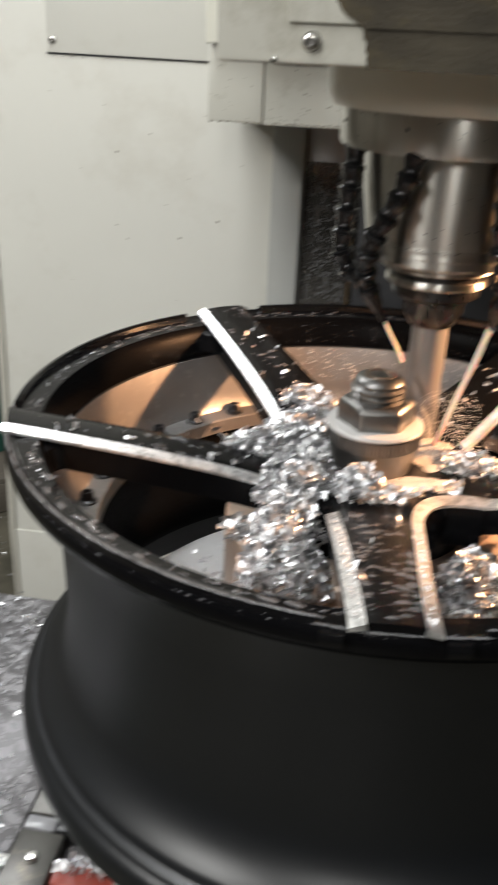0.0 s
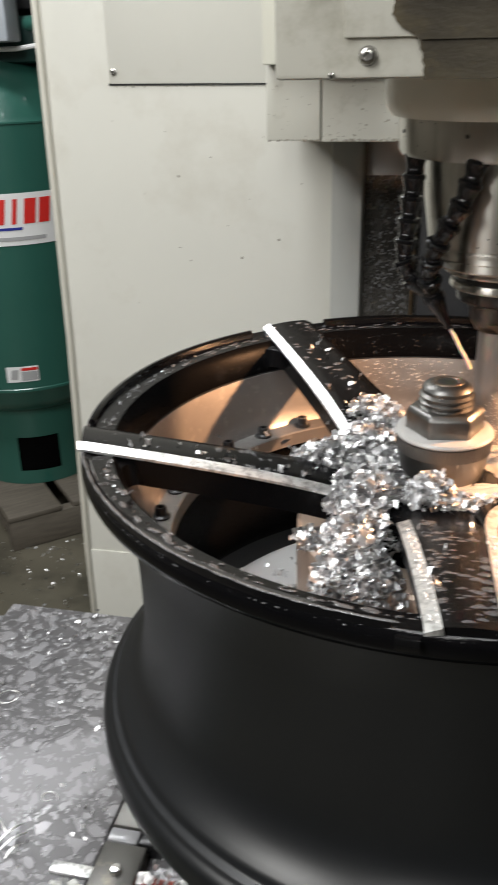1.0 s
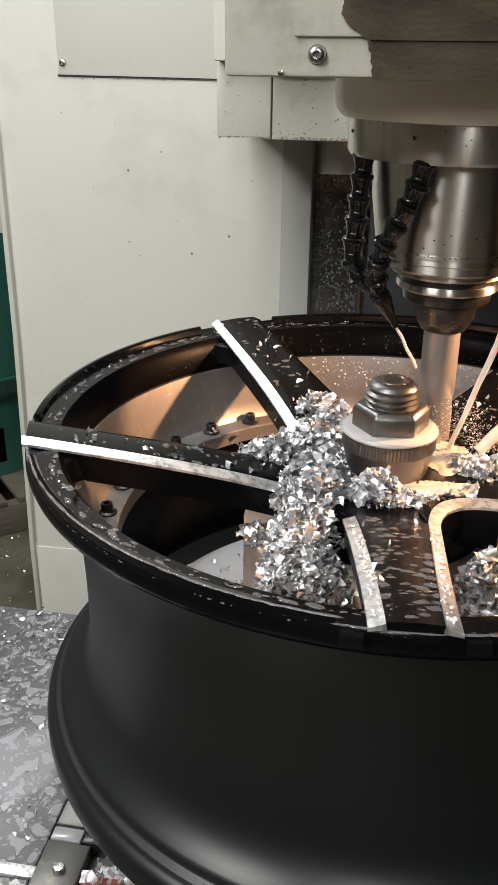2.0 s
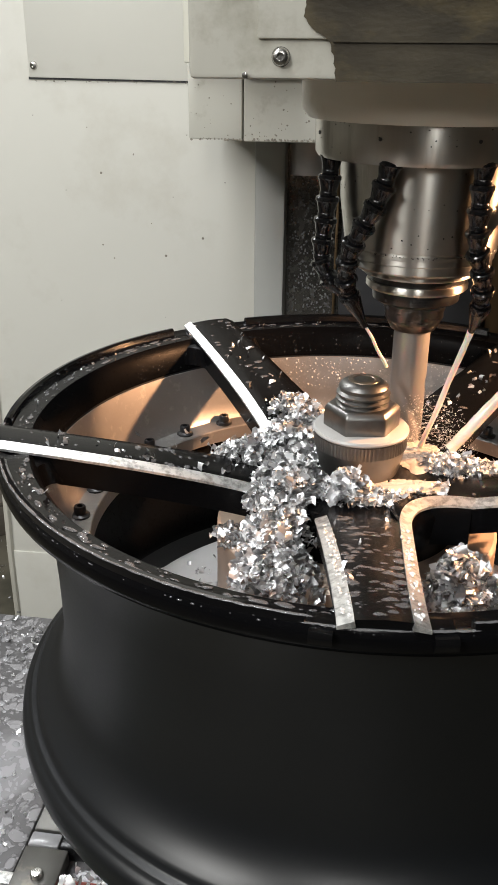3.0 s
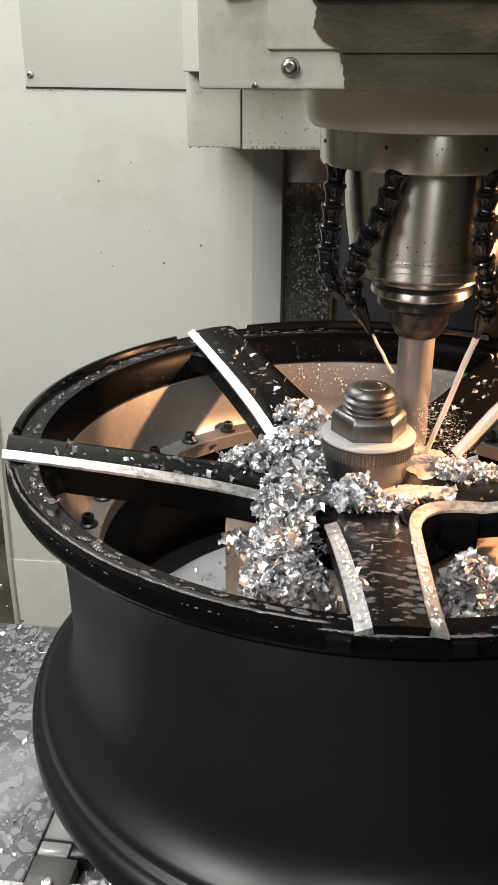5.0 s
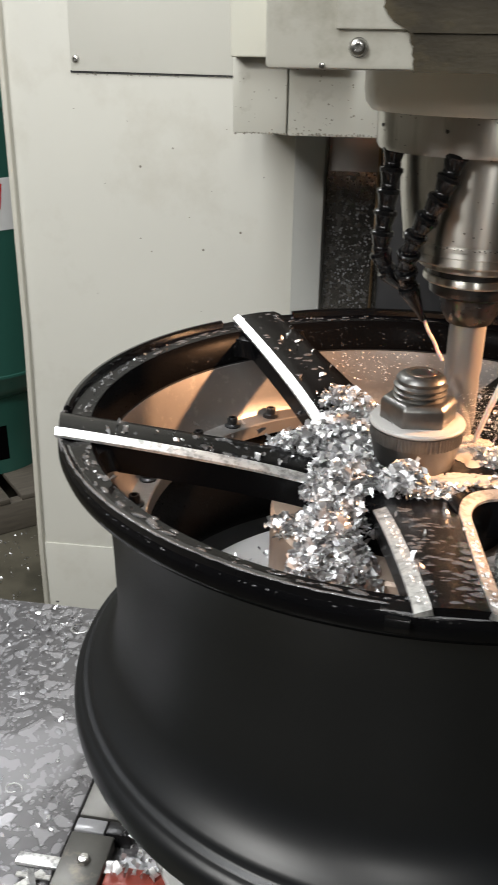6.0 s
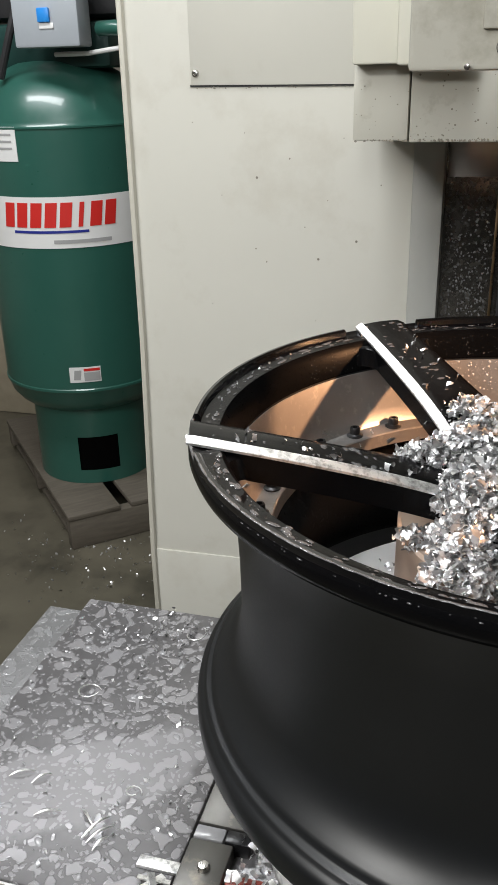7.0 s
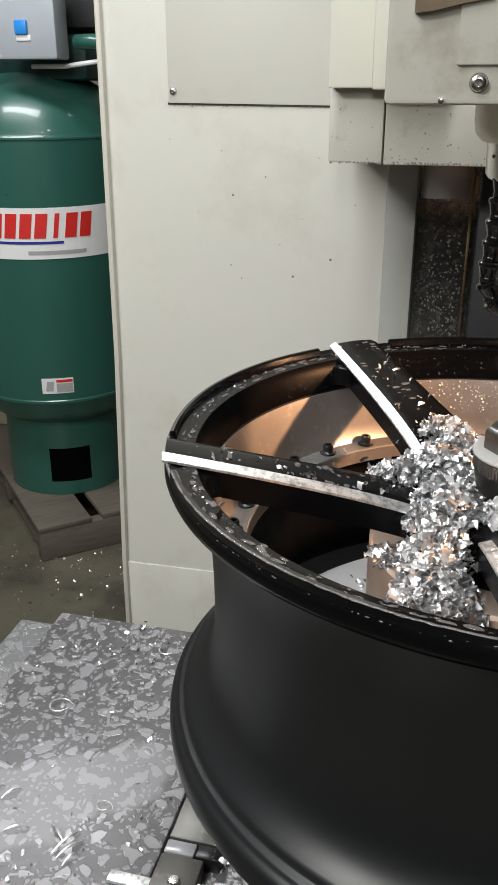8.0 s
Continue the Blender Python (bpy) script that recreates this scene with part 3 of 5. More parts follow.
def spindle():
    t = thing("spindle", "polished steel spindle nose under a beige collar", "spindle")
    part("collar", lathe([(0.0, 0.662), (0.0960, 0.662), (0.0960, 0.640), (0.0945, 0.632), (0.090, 0.6265), (0.0, 0.6275)], x=AX, y=AY), COLLAR, t, "pale beige painted cast collar")
    part("nose_ring", lathe([(0.0, 0.628), (0.0845, 0.628), (0.0850, 0.625), (0.0845, 0.603), (0.0825, 0.600), (0.0, 0.600)], x=AX, y=AY), TURNED, t, "polished steel nose ring")
    for a in (200, 245, 290):
        x, y = AX + 0.0850 * math.cos(radians(a)), AY + 0.0850 * math.sin(radians(a))
        part("set_screw", lathe([(0.0013, -0.001), (0.0013, 0.0006), (0.0, 0.0006)], 10, m=Matrix.Translation((x, y, 0.617)) @ pose(0, 0, 0, 90, 0, a + 90)), DARKSTEEL, t)
    part("quill", lathe([(0.0, 0.601), (0.0655, 0.601), (0.0640, 0.570), (0.0590, 0.5370), (0.0582, 0.5362), (0.0582, 0.5352), (0.0588, 0.5345), (0.0585, 0.5320), (0.0, 0.5320)], x=AX, y=AY), TURNED, t, "tapered polished quill")
    part("quill_lip", lathe([(0.0, 0.5325), (0.0570, 0.5325), (0.0572, 0.5275), (0.0560, 0.5265), (0.0560, 0.5210), (0.0535, 0.519), (0.0, 0.519)], x=AX, y=AY), TURNED, t)
    rng = random.Random(77)
    spots = []
    for _ in range(70):
        z = rng.uniform(0.604, 0.625) if rng.random() < 0.4 else rng.uniform(0.538, 0.598)
        r = 0.0850 if z > 0.603 else 0.0590 + 0.0050 * min(1.0, (z - 0.537) / 0.033) + 0.0015 * max(0.0, (z - 0.570) / 0.031)
        spots.append((radians(rng.uniform(190, 350)), z, r, rng.uniform(0.0002, 0.0007)))
    for _ in range(150):
        spots.append((radians(rng.uniform(190, 350)), rng.choice((0.6268, 0.6262, 0.5348, 0.5342)) + rng.uniform(-0.0004, 0.0004), 0, rng.uniform(0.0002, 0.0006)))
    vs, fs = [], []
    for q, z, r, u in spots:
        r, b = r or (0.0848 if z > 0.6 else 0.0588), len(vs)
        for i in range(6):
            a = 6.28319 * i / 6
            k = q + u * rng.uniform(0.8, 1.4) * math.cos(a) / r
            vs.append((AX + (r + 0.0001) * math.cos(k), AY + (r + 0.0001) * math.sin(k), z + u * math.sin(a)))
        vs.append((AX + (r + 0.0004) * math.cos(q), AY + (r + 0.0004) * math.sin(q), z))
        fs += [(b + i, b + (i + 1) % 6, b + 6) for i in range(6)]
    loose("oil_specks", vs, fs, OXIDE, "dark oil specks on the steel spindle nose", "oil")
    part("air_pipe", tube([(AX - 0.070, AY - 0.030, 0.60), (AX - 0.071, AY - 0.031, 0.56), (AX - 0.073, AY - 0.031, 0.535)], 0.0012, 8), STEEL, t, "thin bright steel pipe")
    return t


def cutter():
    """The turning tool holder; its own space has the axis at its origin."""
    t = thing("milling_tool", "spinning milling cutter in a steel taper holder", "milling tool", at=pose(AX, AY, 0))
    part("holder_flange", lathe([(0.0, 0.5195), (0.0445, 0.5195), (0.0452, 0.5175), (0.0450, 0.5140), (0.0430, 0.5125), (0.0, 0.5125)]), TURNED, t, "polished holder flange")
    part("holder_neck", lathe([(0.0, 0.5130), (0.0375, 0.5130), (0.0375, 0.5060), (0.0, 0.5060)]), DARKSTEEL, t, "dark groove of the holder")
    part("grip_ring", lathe([(0.0, 0.5068), (0.0395, 0.5068), (0.0402, 0.5050), (0.0402, 0.5022), (0.0385, 0.5005), (0.0, 0.5005)]), TURNED, t, "bright grip ring")
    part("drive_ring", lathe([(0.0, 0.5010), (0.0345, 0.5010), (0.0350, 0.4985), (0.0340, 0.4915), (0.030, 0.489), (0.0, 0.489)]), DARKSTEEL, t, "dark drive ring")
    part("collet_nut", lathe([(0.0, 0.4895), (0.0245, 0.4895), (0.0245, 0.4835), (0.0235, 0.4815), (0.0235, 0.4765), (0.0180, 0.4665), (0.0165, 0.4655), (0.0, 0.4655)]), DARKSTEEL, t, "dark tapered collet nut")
    bm = bmesh.new()
    n, k = 40, 36
    rings = []
    for i in range(n + 1):
        z = 0.466 - 0.100 * i / n
        flute = max(0.0, min(1.0, (0.425 - z) / 0.01))
        ring = []
        for j in range(k):
            a = 6.28319 * j / k
            r = 0.0147 - 0.0022 * flute * max(0, math.cos(3 * (a - (0.472 - z) * 40))) ** 3
            ring.append(bm.verts.new((r * math.cos(a), r * math.sin(a), z)))
        rings.append(ring)
    for p, q in zip(rings, rings[1:]):
        for j in range(k):
            bm.faces.new((p[j], p[(j + 1) % k], q[(j + 1) % k], q[j]))
    bm.faces.new(rings[0])
    bm.faces.new(rings[-1])
    part("end_mill", bm, CUTTER, t, "grey fluted end mill")
    return t


def segmented_hose(name, points, label):
    """A jointed coolant hose of ball and socket segments that ends in a cone."""
    t = thing(name, label, "coolant hose", "coolant hoses at the spindle")
    pts = [Vector(p) for p in points]
    lengths = [(b - a).length for a, b in zip(pts, pts[1:])]
    total, step = sum(lengths), 0.0155

    def along(d):
        for a, b, l in zip(pts, pts[1:], lengths):
            if d <= l:
                return a.lerp(b, d / l)
            d -= l
        return pts[-1]
    count = max(2, int((total - 0.022) / step))
    for i in range(count):
        a, b = along(i * step), along((i + 1) * step + 0.002)
        q = (b - a).normalized().to_track_quat("Z", "Y").to_matrix().to_4x4()
        prof = [(0.0, 0), (0.0080, 0.0), (0.0089, 0.0010), (0.0089, 0.0032), (0.0080, 0.0042), (0.0060, 0.0118), (0.0064, 0.0128), (0.0064, 0.0145), (0.0050, 0.0172), (0.0, 0.0172)]
        part("hose_segment", lathe(prof, 18, m=Matrix.Translation(a) @ q), HOSE, t)
    a, b = along(count * step), pts[-1]
    q = (b - a).normalized().to_track_quat("Z", "Y").to_matrix().to_4x4()
    l = (b - a).length
    part("nozzle", lathe([(0.0, 0), (0.0078, 0), (0.0084, 0.003), (0.0070, 0.008), (0.0030, l * 0.8), (0.0026, l), (0.0016, l), (0.0, l - 0.003)], 18, m=Matrix.Translation(a) @ q), HOSE, t, "tapered black nozzle")
    return t


# ---- the wheel ----
RIM_Z = 0.4175
SPOKES = (126.2, 198.0, 273.6, 342.0, 54.0)
MILLED = {126.2: (1,), 198.0: (1,), 273.6: (-1, 1), 342.0: (-1,), 54.0: ()}
HALF = {126.2: 0.0255, 198.0: 0.0205, 273.6: 0.0222, 342.0: 0.0215, 54.0: 0.0235}


FILLET_R = 0.098


def spoke_top(r):
    s = max(0.0, min(1.0, (r - 0.078) / 0.195))
    z = 0.3685 + 0.0500 * s ** 0.88
    return z


def spoke_half(r, tip):
    if tip == HALF[273.6]:
        return tip + 0.0112 * max(0.0, (0.272 - r) / 0.19) ** 1.35
    q = max(0.0, r - 0.05)
    return tip + 0.0155 * math.exp(-q / 0.08) + 0.006 * math.exp(-q / 0.009)


def spoke_section(bm_rings, bm, a, section):
    c, s = math.cos(a), math.sin(a)
    bm_rings.append([bm.verts.new((u * c - v * s, u * s + v * c, z)) for u, v, z in section])


def skin(bm, rings):
    k = len(rings[0])
    for p, q in zip(rings, rings[1:]):
        for j in range(k):
            bm.faces.new((p[j], p[(j + 1) % k], q[(j + 1) % k], q[j]))
    bm.faces.new(rings[0])
    bm.faces.new(rings[-1])
    return bm


def milled_section(degrees, side, r):
    """The four corners, in the wheel's space, of a milled bevel at radius r of a spoke."""
    a, w, z = radians(degrees), spoke_half(r, HALF[degrees]), spoke_top(r)
    e = 0.0076 if degrees == 273.6 else 0.0074 - 0.0016 * max(0.0, (r - 0.16) / 0.115)
    c, s = math.cos(a), math.sin(a)
    local = [(side * (w - e), z + 0.0008), (side * (w + 0.0008), z - 0.0026), (side * (w + 0.0008), z - 0.0046), (side * (w - e - 0.001), z - 0.003)]
    return [Vector((r * c - v * s, r * s + v * c, h)) for v, h in local]


def spoke(parent, degrees):
    a, edge = radians(degrees), 0.0074
    stations = [0.04 + 0.2325 * i / 34 for i in range(35)]
    bm, rings = bmesh.new(), []
    for r in stations:
        w, z = spoke_half(r, HALF[degrees]), spoke_top(r)
        d = 0.027 if r < 0.236 else max(0.009, 0.027 - (r - 0.236) * 0.9)
        i = w - edge
        spoke_section(rings, bm, a, [(r, -w, z - 0.0035), (r, -i, z), (r, -i * 0.5, z + 0.0006), (r, 0, z + 0.0009), (r, i * 0.5, z + 0.0006), (r, i, z), (r, w, z - 0.0035), (r, w - 0.003, z - d), (r, 0.003 - w, z - d)])
    ob = part("spoke", skin(bm, rings), BLACK, parent, "satin black spoke wet with coolant")
    for side in MILLED[degrees]:
        bm, rings = bmesh.new(), []
        first = 0.086 if side < 0 and degrees == 273.6 else FILLET_R if degrees in (273.6, 342.0) else 0.072
        for r in [first + (0.275 - first) * i / 34 for i in range(35)]:
            rings.append([bm.verts.new(p) for p in milled_section(degrees, side, r)])
        part("milled_edge", skin(bm, rings), MACHINED, ob, "bright freshly milled bevel")
    # rounded webs where the spoke runs into the rim
    for side in (-1, 1):
        rim, rf, w = 0.2440, 0.015, spoke_half(0.235, HALF[degrees]) - 0.0025
        cv, cu = w + rf, math.sqrt((rim - rf) ** 2 - (w + rf) ** 2)
        out = math.atan2(cv, cu)
        outline = [(math.sqrt(rim * rim - w * w), w - 0.006), (cu - 0.006, w - 0.006)]
        outline += [(cu + rf * math.cos(b), cv + rf * math.sin(b)) for b in [-math.pi / 2 + (out + math.pi / 2) * k / 8 for k in range(9)]]
        bm, rings = bmesh.new(), []
        for top, swell in ((0, 1.0), (1, 1.014), (2, 1.028)):
            ring = []
            for u, v in outline:
                z = spoke_top(math.hypot(u, v)) - (0.0255, 0.0085, 0.0065)[top]
                u, v = u * swell, v * swell
                ring.append(bm.verts.new((u * math.cos(a) - side * v * math.sin(a), u * math.sin(a) + side * v * math.cos(a), z)))
            rings.append(ring)
        part("spoke_root", skin(bm, rings), BLACK, ob, "rounded web between spoke and rim")
    return ob


def wheel():
    t = thing("alloy_wheel", "satin black five-spoke alloy wheel, spoke edges freshly milled", "car wheel")
    flange = [(0.2520, 0.4095), (0.2650, 0.4105), (0.2690, 0.4120), (0.2725, 0.4135), (0.2742, 0.4110), (0.2745, 0.4030), (0.2730, 0.3985), (0.2660, 0.3955), (0.2570, 0.3925),
              (0.2500, 0.3840), (0.2445, 0.3815), (0.2475, 0.4030)]
    part("flange", lathe(flange, 160, closed=True), WETBLACK, t, "glossy wet black outer flange", angle=50)
    part("inner_band", lathe([(0.2515, 0.4092), (0.2468, 0.4030), (0.2438, 0.3817), (0.2450, 0.3812), (0.2482, 0.4030)], 160, closed=True), INNER, t, "dull black inner rim wall", angle=50)
    outer = [(0.2495, 0.3835), (0.2440, 0.3680), (0.2408, 0.3400), (0.2392, 0.3050), (0.2388, 0.2800), (0.2388, 0.2580), (0.2400, 0.2400), (0.2422, 0.2270),
             (0.2462, 0.2155), (0.2520, 0.2068), (0.2585, 0.2000), (0.2625, 0.1968), (0.2650, 0.1935), (0.2657, 0.1902), (0.2672, 0.1887), (0.2700, 0.1881), (0.2716, 0.1868), (0.2722, 0.1844), (0.2740, 0.1831), (0.2763, 0.1812), (0.2782, 0.1775), (0.2791, 0.1720), (0.2791, 0.1660), (0.2784, 0.1605),
             (0.2770, 0.1570), (0.2700, 0.1555), (0.2580, 0.1560), (0.2500, 0.1700), (0.2360, 0.2000), (0.2320, 0.2400), (0.2320, 0.3150), (0.2385, 0.3400), (0.2423, 0.3700), (0.2440, 0.3812)]
    part("barrel", lathe(outer, 160, closed=True), BARREL, t, "semi-matt black wheel barrel", angle=50)
    part("inner_barrel", lathe([(0.2362, 0.1985), (0.2312, 0.2100), (0.2312, 0.3165), (0.2318, 0.3165), (0.2318, 0.2105), (0.2368, 0.1990)], 128, closed=True), INNER, t, "dull black inside of the barrel", angle=50)
    order = sorted(SPOKES)
    for a, b in zip(order, order[1:] + [order[0] + 360]):
        part("lip", lathe([(0.2665, 0.4100), (0.2672, 0.4160), (0.2690, 0.4178), (0.2715, 0.4176), (0.2728, 0.4155), (0.2732, 0.4100)], 48, a0=a + 9.4, a1=b - (6.0 if b == 198.0 else 8.2), closed=True), RIMLIP, t, "narrow raised rim lip")
    for a in SPOKES:
        spoke(t, a)
        for side in ((-1, 1) if a == 273.6 else ()):
            off = math.degrees(HALF[a] / 0.273) + 1.7
            part("notch_block", lathe([(0.262, 0.4045), (0.2770, 0.4040), (0.2783, 0.4052), (0.2785, 0.4095), (0.2772, 0.4120), (0.262, 0.4130)], 8, a0=a + side * off - 1.25, a1=a + side * off + 1.25, closed=True), RIMLIP, t, "small wet block on the rim edge")
    # the milled fillet that carries the bevel round from one spoke to the next
    bm, rings = bmesh.new(), []
    web, web_rings = bmesh.new(), []
    p0, p2 = milled_section(273.6, 1, FILLET_R), milled_section(342.0, -1, FILLET_R)
    d0 = Vector((math.cos(radians(273.6)), math.sin(radians(273.6)), 0)) + Vector((-0.05, 0, 0))
    d2 = Vector((math.cos(radians(342)), math.sin(radians(342)), 0))
    mids = []
    for a, b in zip(p0, p2):
        k = ((b.x - a.x) * d2.y - (b.y - a.y) * d2.x) / (d0.x * d2.y - d0.y * d2.x)
        mids.append(a + d0 * k * 0.93 + Vector((0, 0, -0.0035)))
    for i in range(25):
        u = i / 24
        sec = [a * (1 - u) ** 2 + m * (2 * u * (1 - u)) + b * u * u for a, m, b in zip(p0, mids, p2)]
        rings.append([bm.verts.new(p) for p in sec])
        o = sec[1]
        inward = Vector((o.x, o.y, 0)).normalized()
        q = o - inward * 0.0009
        h = o - inward * 0.045
        web_rings.append([web.verts.new(p) for p in ((q.x, q.y, q.z - 0.001), (q.x, q.y, 0.338), (h.x, h.y, 0.338), (h.x, h.y, 0.3672), (sec[0].x, sec[0].y, sec[0].z - 0.0012))])
    part("milled_fillet", skin(bm, rings), MACHINED, t, "bright freshly milled fillet")
    part("fillet_web", skin(web, web_rings), BLACK, t)
    part("hub", lathe([(0.0, 0.3690), (0.070, 0.3690), (0.080, 0.3670), (0.082, 0.3600), (0.080, 0.3250), (0.0, 0.3250)]), BLACK, t, "black hub face under milky coolant")
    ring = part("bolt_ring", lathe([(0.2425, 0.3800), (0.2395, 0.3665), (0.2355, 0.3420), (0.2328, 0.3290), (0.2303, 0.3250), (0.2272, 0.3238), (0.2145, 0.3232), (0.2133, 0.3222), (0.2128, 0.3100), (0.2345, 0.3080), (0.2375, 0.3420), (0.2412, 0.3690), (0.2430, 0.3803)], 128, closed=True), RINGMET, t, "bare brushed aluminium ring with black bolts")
    bolt = None
    for i in range(30):
        a = 128.2 + 12 * i
        m = pose(0.2245 * math.cos(radians(a)), 0.2245 * math.sin(radians(a)), 0.3235, 0, 0, a * 7)
        if bolt is None:
            bm = lathe([(0.0, 0.0), (0.0082, 0.0), (0.0082, 0.0014), (0.0056, 0.0024), (0.0051, 0.0030), (0.0050, 0.0084), (0.0043, 0.0094), (0.0027, 0.0094), (0.0025, 0.0060), (0.0, 0.0060)], 14)
            bolt = part("bolt", bm, OXIDE, ring)
            bolt.matrix_basis = m
        else:
            o = new("bolt", bolt.data)
            o.parent, o.matrix_basis = ring, m
    return t


def fixture():
    t = thing("wheel_fixture", "round steel fixture that carries the wheel on the machine table", "fixture")
    part("base", lathe([(0.0, 0.0), (0.221, 0.0), (0.222, 0.001), (0.222, 0.011), (0.220, 0.013), (0.19, 0.013), (0.19, 0.155), (0.215, 0.157), (0.215, 0.192), (0.21, 0.197), (0.0, 0.197)]), PALEALU, t, "pale aluminium locating disc")
    # steel drum with the lamp's orange reflection mixed into its colour
    part("drum", lathe([(0.0, 0.196), (0.118, 0.196), (0.1135, 0.205), (0.1125, 0.322), (0.110, 0.3245), (0.0, 0.3245)]), DRUM, t, "smooth oily steel drum under the hub, lamp's warm reflection in its brown")
    return t


def hub_nut():
    t = thing("clamp_nut", "large oily steel nut on a threaded stud clamping the wheel hub", "nut")
    part("collar", lathe([(0.0, 0.3685), (0.0300, 0.3685), (0.0318, 0.3740), (0.0338, 0.3830), (0.0350, 0.3895), (0.0354, 0.3910), (0.0354, 0.4026), (0.0, 0.4026)]), NUTMET, t, "round steel collar")
    bm = bmesh.new()
    skin_rings = [[bm.verts.new(((r - (0.0005 if i % 3 == 0 else 0)) * math.cos(radians(360 * i / 234)), (r - (0.0005 if i % 3 == 0 else 0)) * math.sin(radians(360 * i / 234)), z)) for i in range(234)] for r, z in ((0.0345, 0.3905), (0.0362, 0.3912), (0.0362, 0.4012), (0.0345, 0.4018))]
    part("knurled_band", skin(bm, skin_rings), NUTMET, t, "knurled steel band", angle=10)
    part("washer", lathe([(0.025, 0.4024), (0.0355, 0.4020), (0.0370, 0.4030), (0.0372, 0.4042), (0.0362, 0.4058), (0.0330, 0.4068), (0.025, 0.4070)], closed=True), WHITERING, t, "pale wet washer")
    bm = bmesh.new()
    rings = []
    for r, z in ((0.0297, 0.4055), (0.0297, 0.4206), (0.0266, 0.4245), (0.019, 0.4250)):
        rings.append([bm.verts.new((r * math.cos(radians(60 * i + 7)), r * math.sin(radians(60 * i + 7)), z)) for i in range(6)])
    skin(bm, rings)
    bmesh.ops.bevel(bm, geom=[e for e in bm.edges], offset=0.0012, segments=2, profile=0.5, affect="EDGES")
    part("hex_nut", bm, NUTMET, t, "hexagon nut with rounded corners")
    prof = [(0.0, 0.4220)]
    z = 0.4220
    while z < 0.4348:
        prof += [(0.0182, z), (0.0206, z + 0.0017), (0.0206, z + 0.0026), (0.0182, z + 0.0044)]
        z += 0.0047
    prof += [(0.0190, 0.4388), (0.0176, 0.4410), (0.0150, 0.4428), (0.0118, 0.4436), (0.0, 0.4436)]
    part("stud", lathe(prof, 48), NUTMET, t, "threaded stud end")
    part("stud_face", lathe([(0.0, 0.4428), (0.0070, 0.4430), (0.0085, 0.4442), (0.0118, 0.4441), (0.0122, 0.4434), (0.0, 0.4427)], 48), STUDTOP, t, "worn brownish stud face")
    return t


# ---- the table and what lies on it ----
def table():
    t = thing("machine_table", "wet steel milling machine table strewn with aluminium chips", "machine table")
    part("edge_rail", cube(-0.597, -0.545, -0.171, 0.235, -0.10, -0.006, 0.003), WETRAIL, t, "paler lower edge rail")
    part("top", cube(-0.546, -0.282, -0.171, 0.255, -0.10, 0.0, 0.0025), WETTABLE, t, "wet steel table top")
    part("top", cube(-0.279, 0.62, -0.171, 0.255, -0.10, -0.004, 0.0025), TABLE, t)
    part("apron", cube(-0.58, 0.62, -0.150, 0.235, -0.42, -0.10, 0.004), DARKCAST, t, "dark cast apron")
    part("front_edge", cube(-0.60, 0.62, -0.1745, -0.1715, -0.006, -0.0015, 0.0008), MACHINED, t, "bright worn front edge")
    part("front_face", cube(-0.60, 0.62, -0.1735, -0.1712, -0.10, -0.0065, 0.0008), DARKCAST, t, "dark front face of the table")
    part("front_guard", cube(-0.60, 0.62, -0.205, -0.178, -0.40, -0.034, 0.004), GREENDARK, t, "dark green painted front guard")
    return t


def base_casting():
    solo("cast_pedestal", cube(-0.45, 0.60, -0.10, 0.80, FLOOR_Z, -0.42, 0.01), DARKCAST, "dark cast iron pedestal under the machine table", "pedestal")


def clamps():
    t = thing("clamp_bar", "worn steel clamp bar with a bolt, beside the wheel fixture", "clamp")
    part("bar", cube(-0.277, -0.236, -0.170, -0.094, -0.004, 0.012, 0.002), CLAMP, t)
    part("bolt", lathe([(0.0, 0.0115), (0.0058, 0.0115), (0.0058, 0.0145), (0.0045, 0.017), (0.0, 0.0175)], 16, x=-0.255, y=-0.124), STEEL, t, "domed steel bolt")
    t = thing("clamp_block", "grey steel clamp block beside the wheel fixture", "clamp")
    part("body", cube(-0.276, -0.222, -0.076, 0.02, -0.004, 0.012, 0.002), CLAMP, t)
    t = thing("stop_pad", "milky plastic pad with a dark end in the clamp gap", "pad")
    part("pad", cube(-0.276, -0.247, -0.093, -0.078, -0.004, 0.012, 0.002), TABLEDROP, t, "milky white plastic pad")
    part("cap", cube(-0.246, -0.222, -0.093, -0.078, -0.004, 0.0125, 0.002), OXIDE, t, "black end cap")
    solo("red_block", cube(-0.2345, -0.178, -0.1405, -0.1185, -0.004, 0.007, 0.003), REDPAINT, "red painted block on the table by the clamp bar", "block")
    solo("steel_plate", cube(-0.2335, -0.09, -0.170, -0.1425, -0.004, 0.005, 0.0015), CLAMP, "flat grey steel plate on the table by the clamp bar", "plate")
    solo("steel_strip", cube(-0.318, -0.2785, -0.1295, -0.1175, 0.0005, 0.0045, 0.0008, ), MACHINED, "thin bright aluminium offcut strip on the table", "offcut")
    bm = cube(-0.020, 0.020, -0.0035, 0.0035, 0.0, 0.0012, m=pose(-0.300, -0.150, 0.006, 0, 12, 58))
    box(bm, -0.014, 0.014, -0.003, 0.003, 0.0, 0.0012, m=pose(-0.292, -0.152, 0.009, 25, -10, 118))
    box(bm, -0.015, 0.015, -0.0028, 0.0028, 0.0, 0.0012, m=pose(-0.296, -0.141, 0.0045, -15, 8, 8))
    solo("bent_offcut", bm, MACHINED, "bent bright aluminium offcut on the table by the clamp bar", "offcut")


# ---- the compressor on its pallet ----
TX, TY = -1.465, 2.10


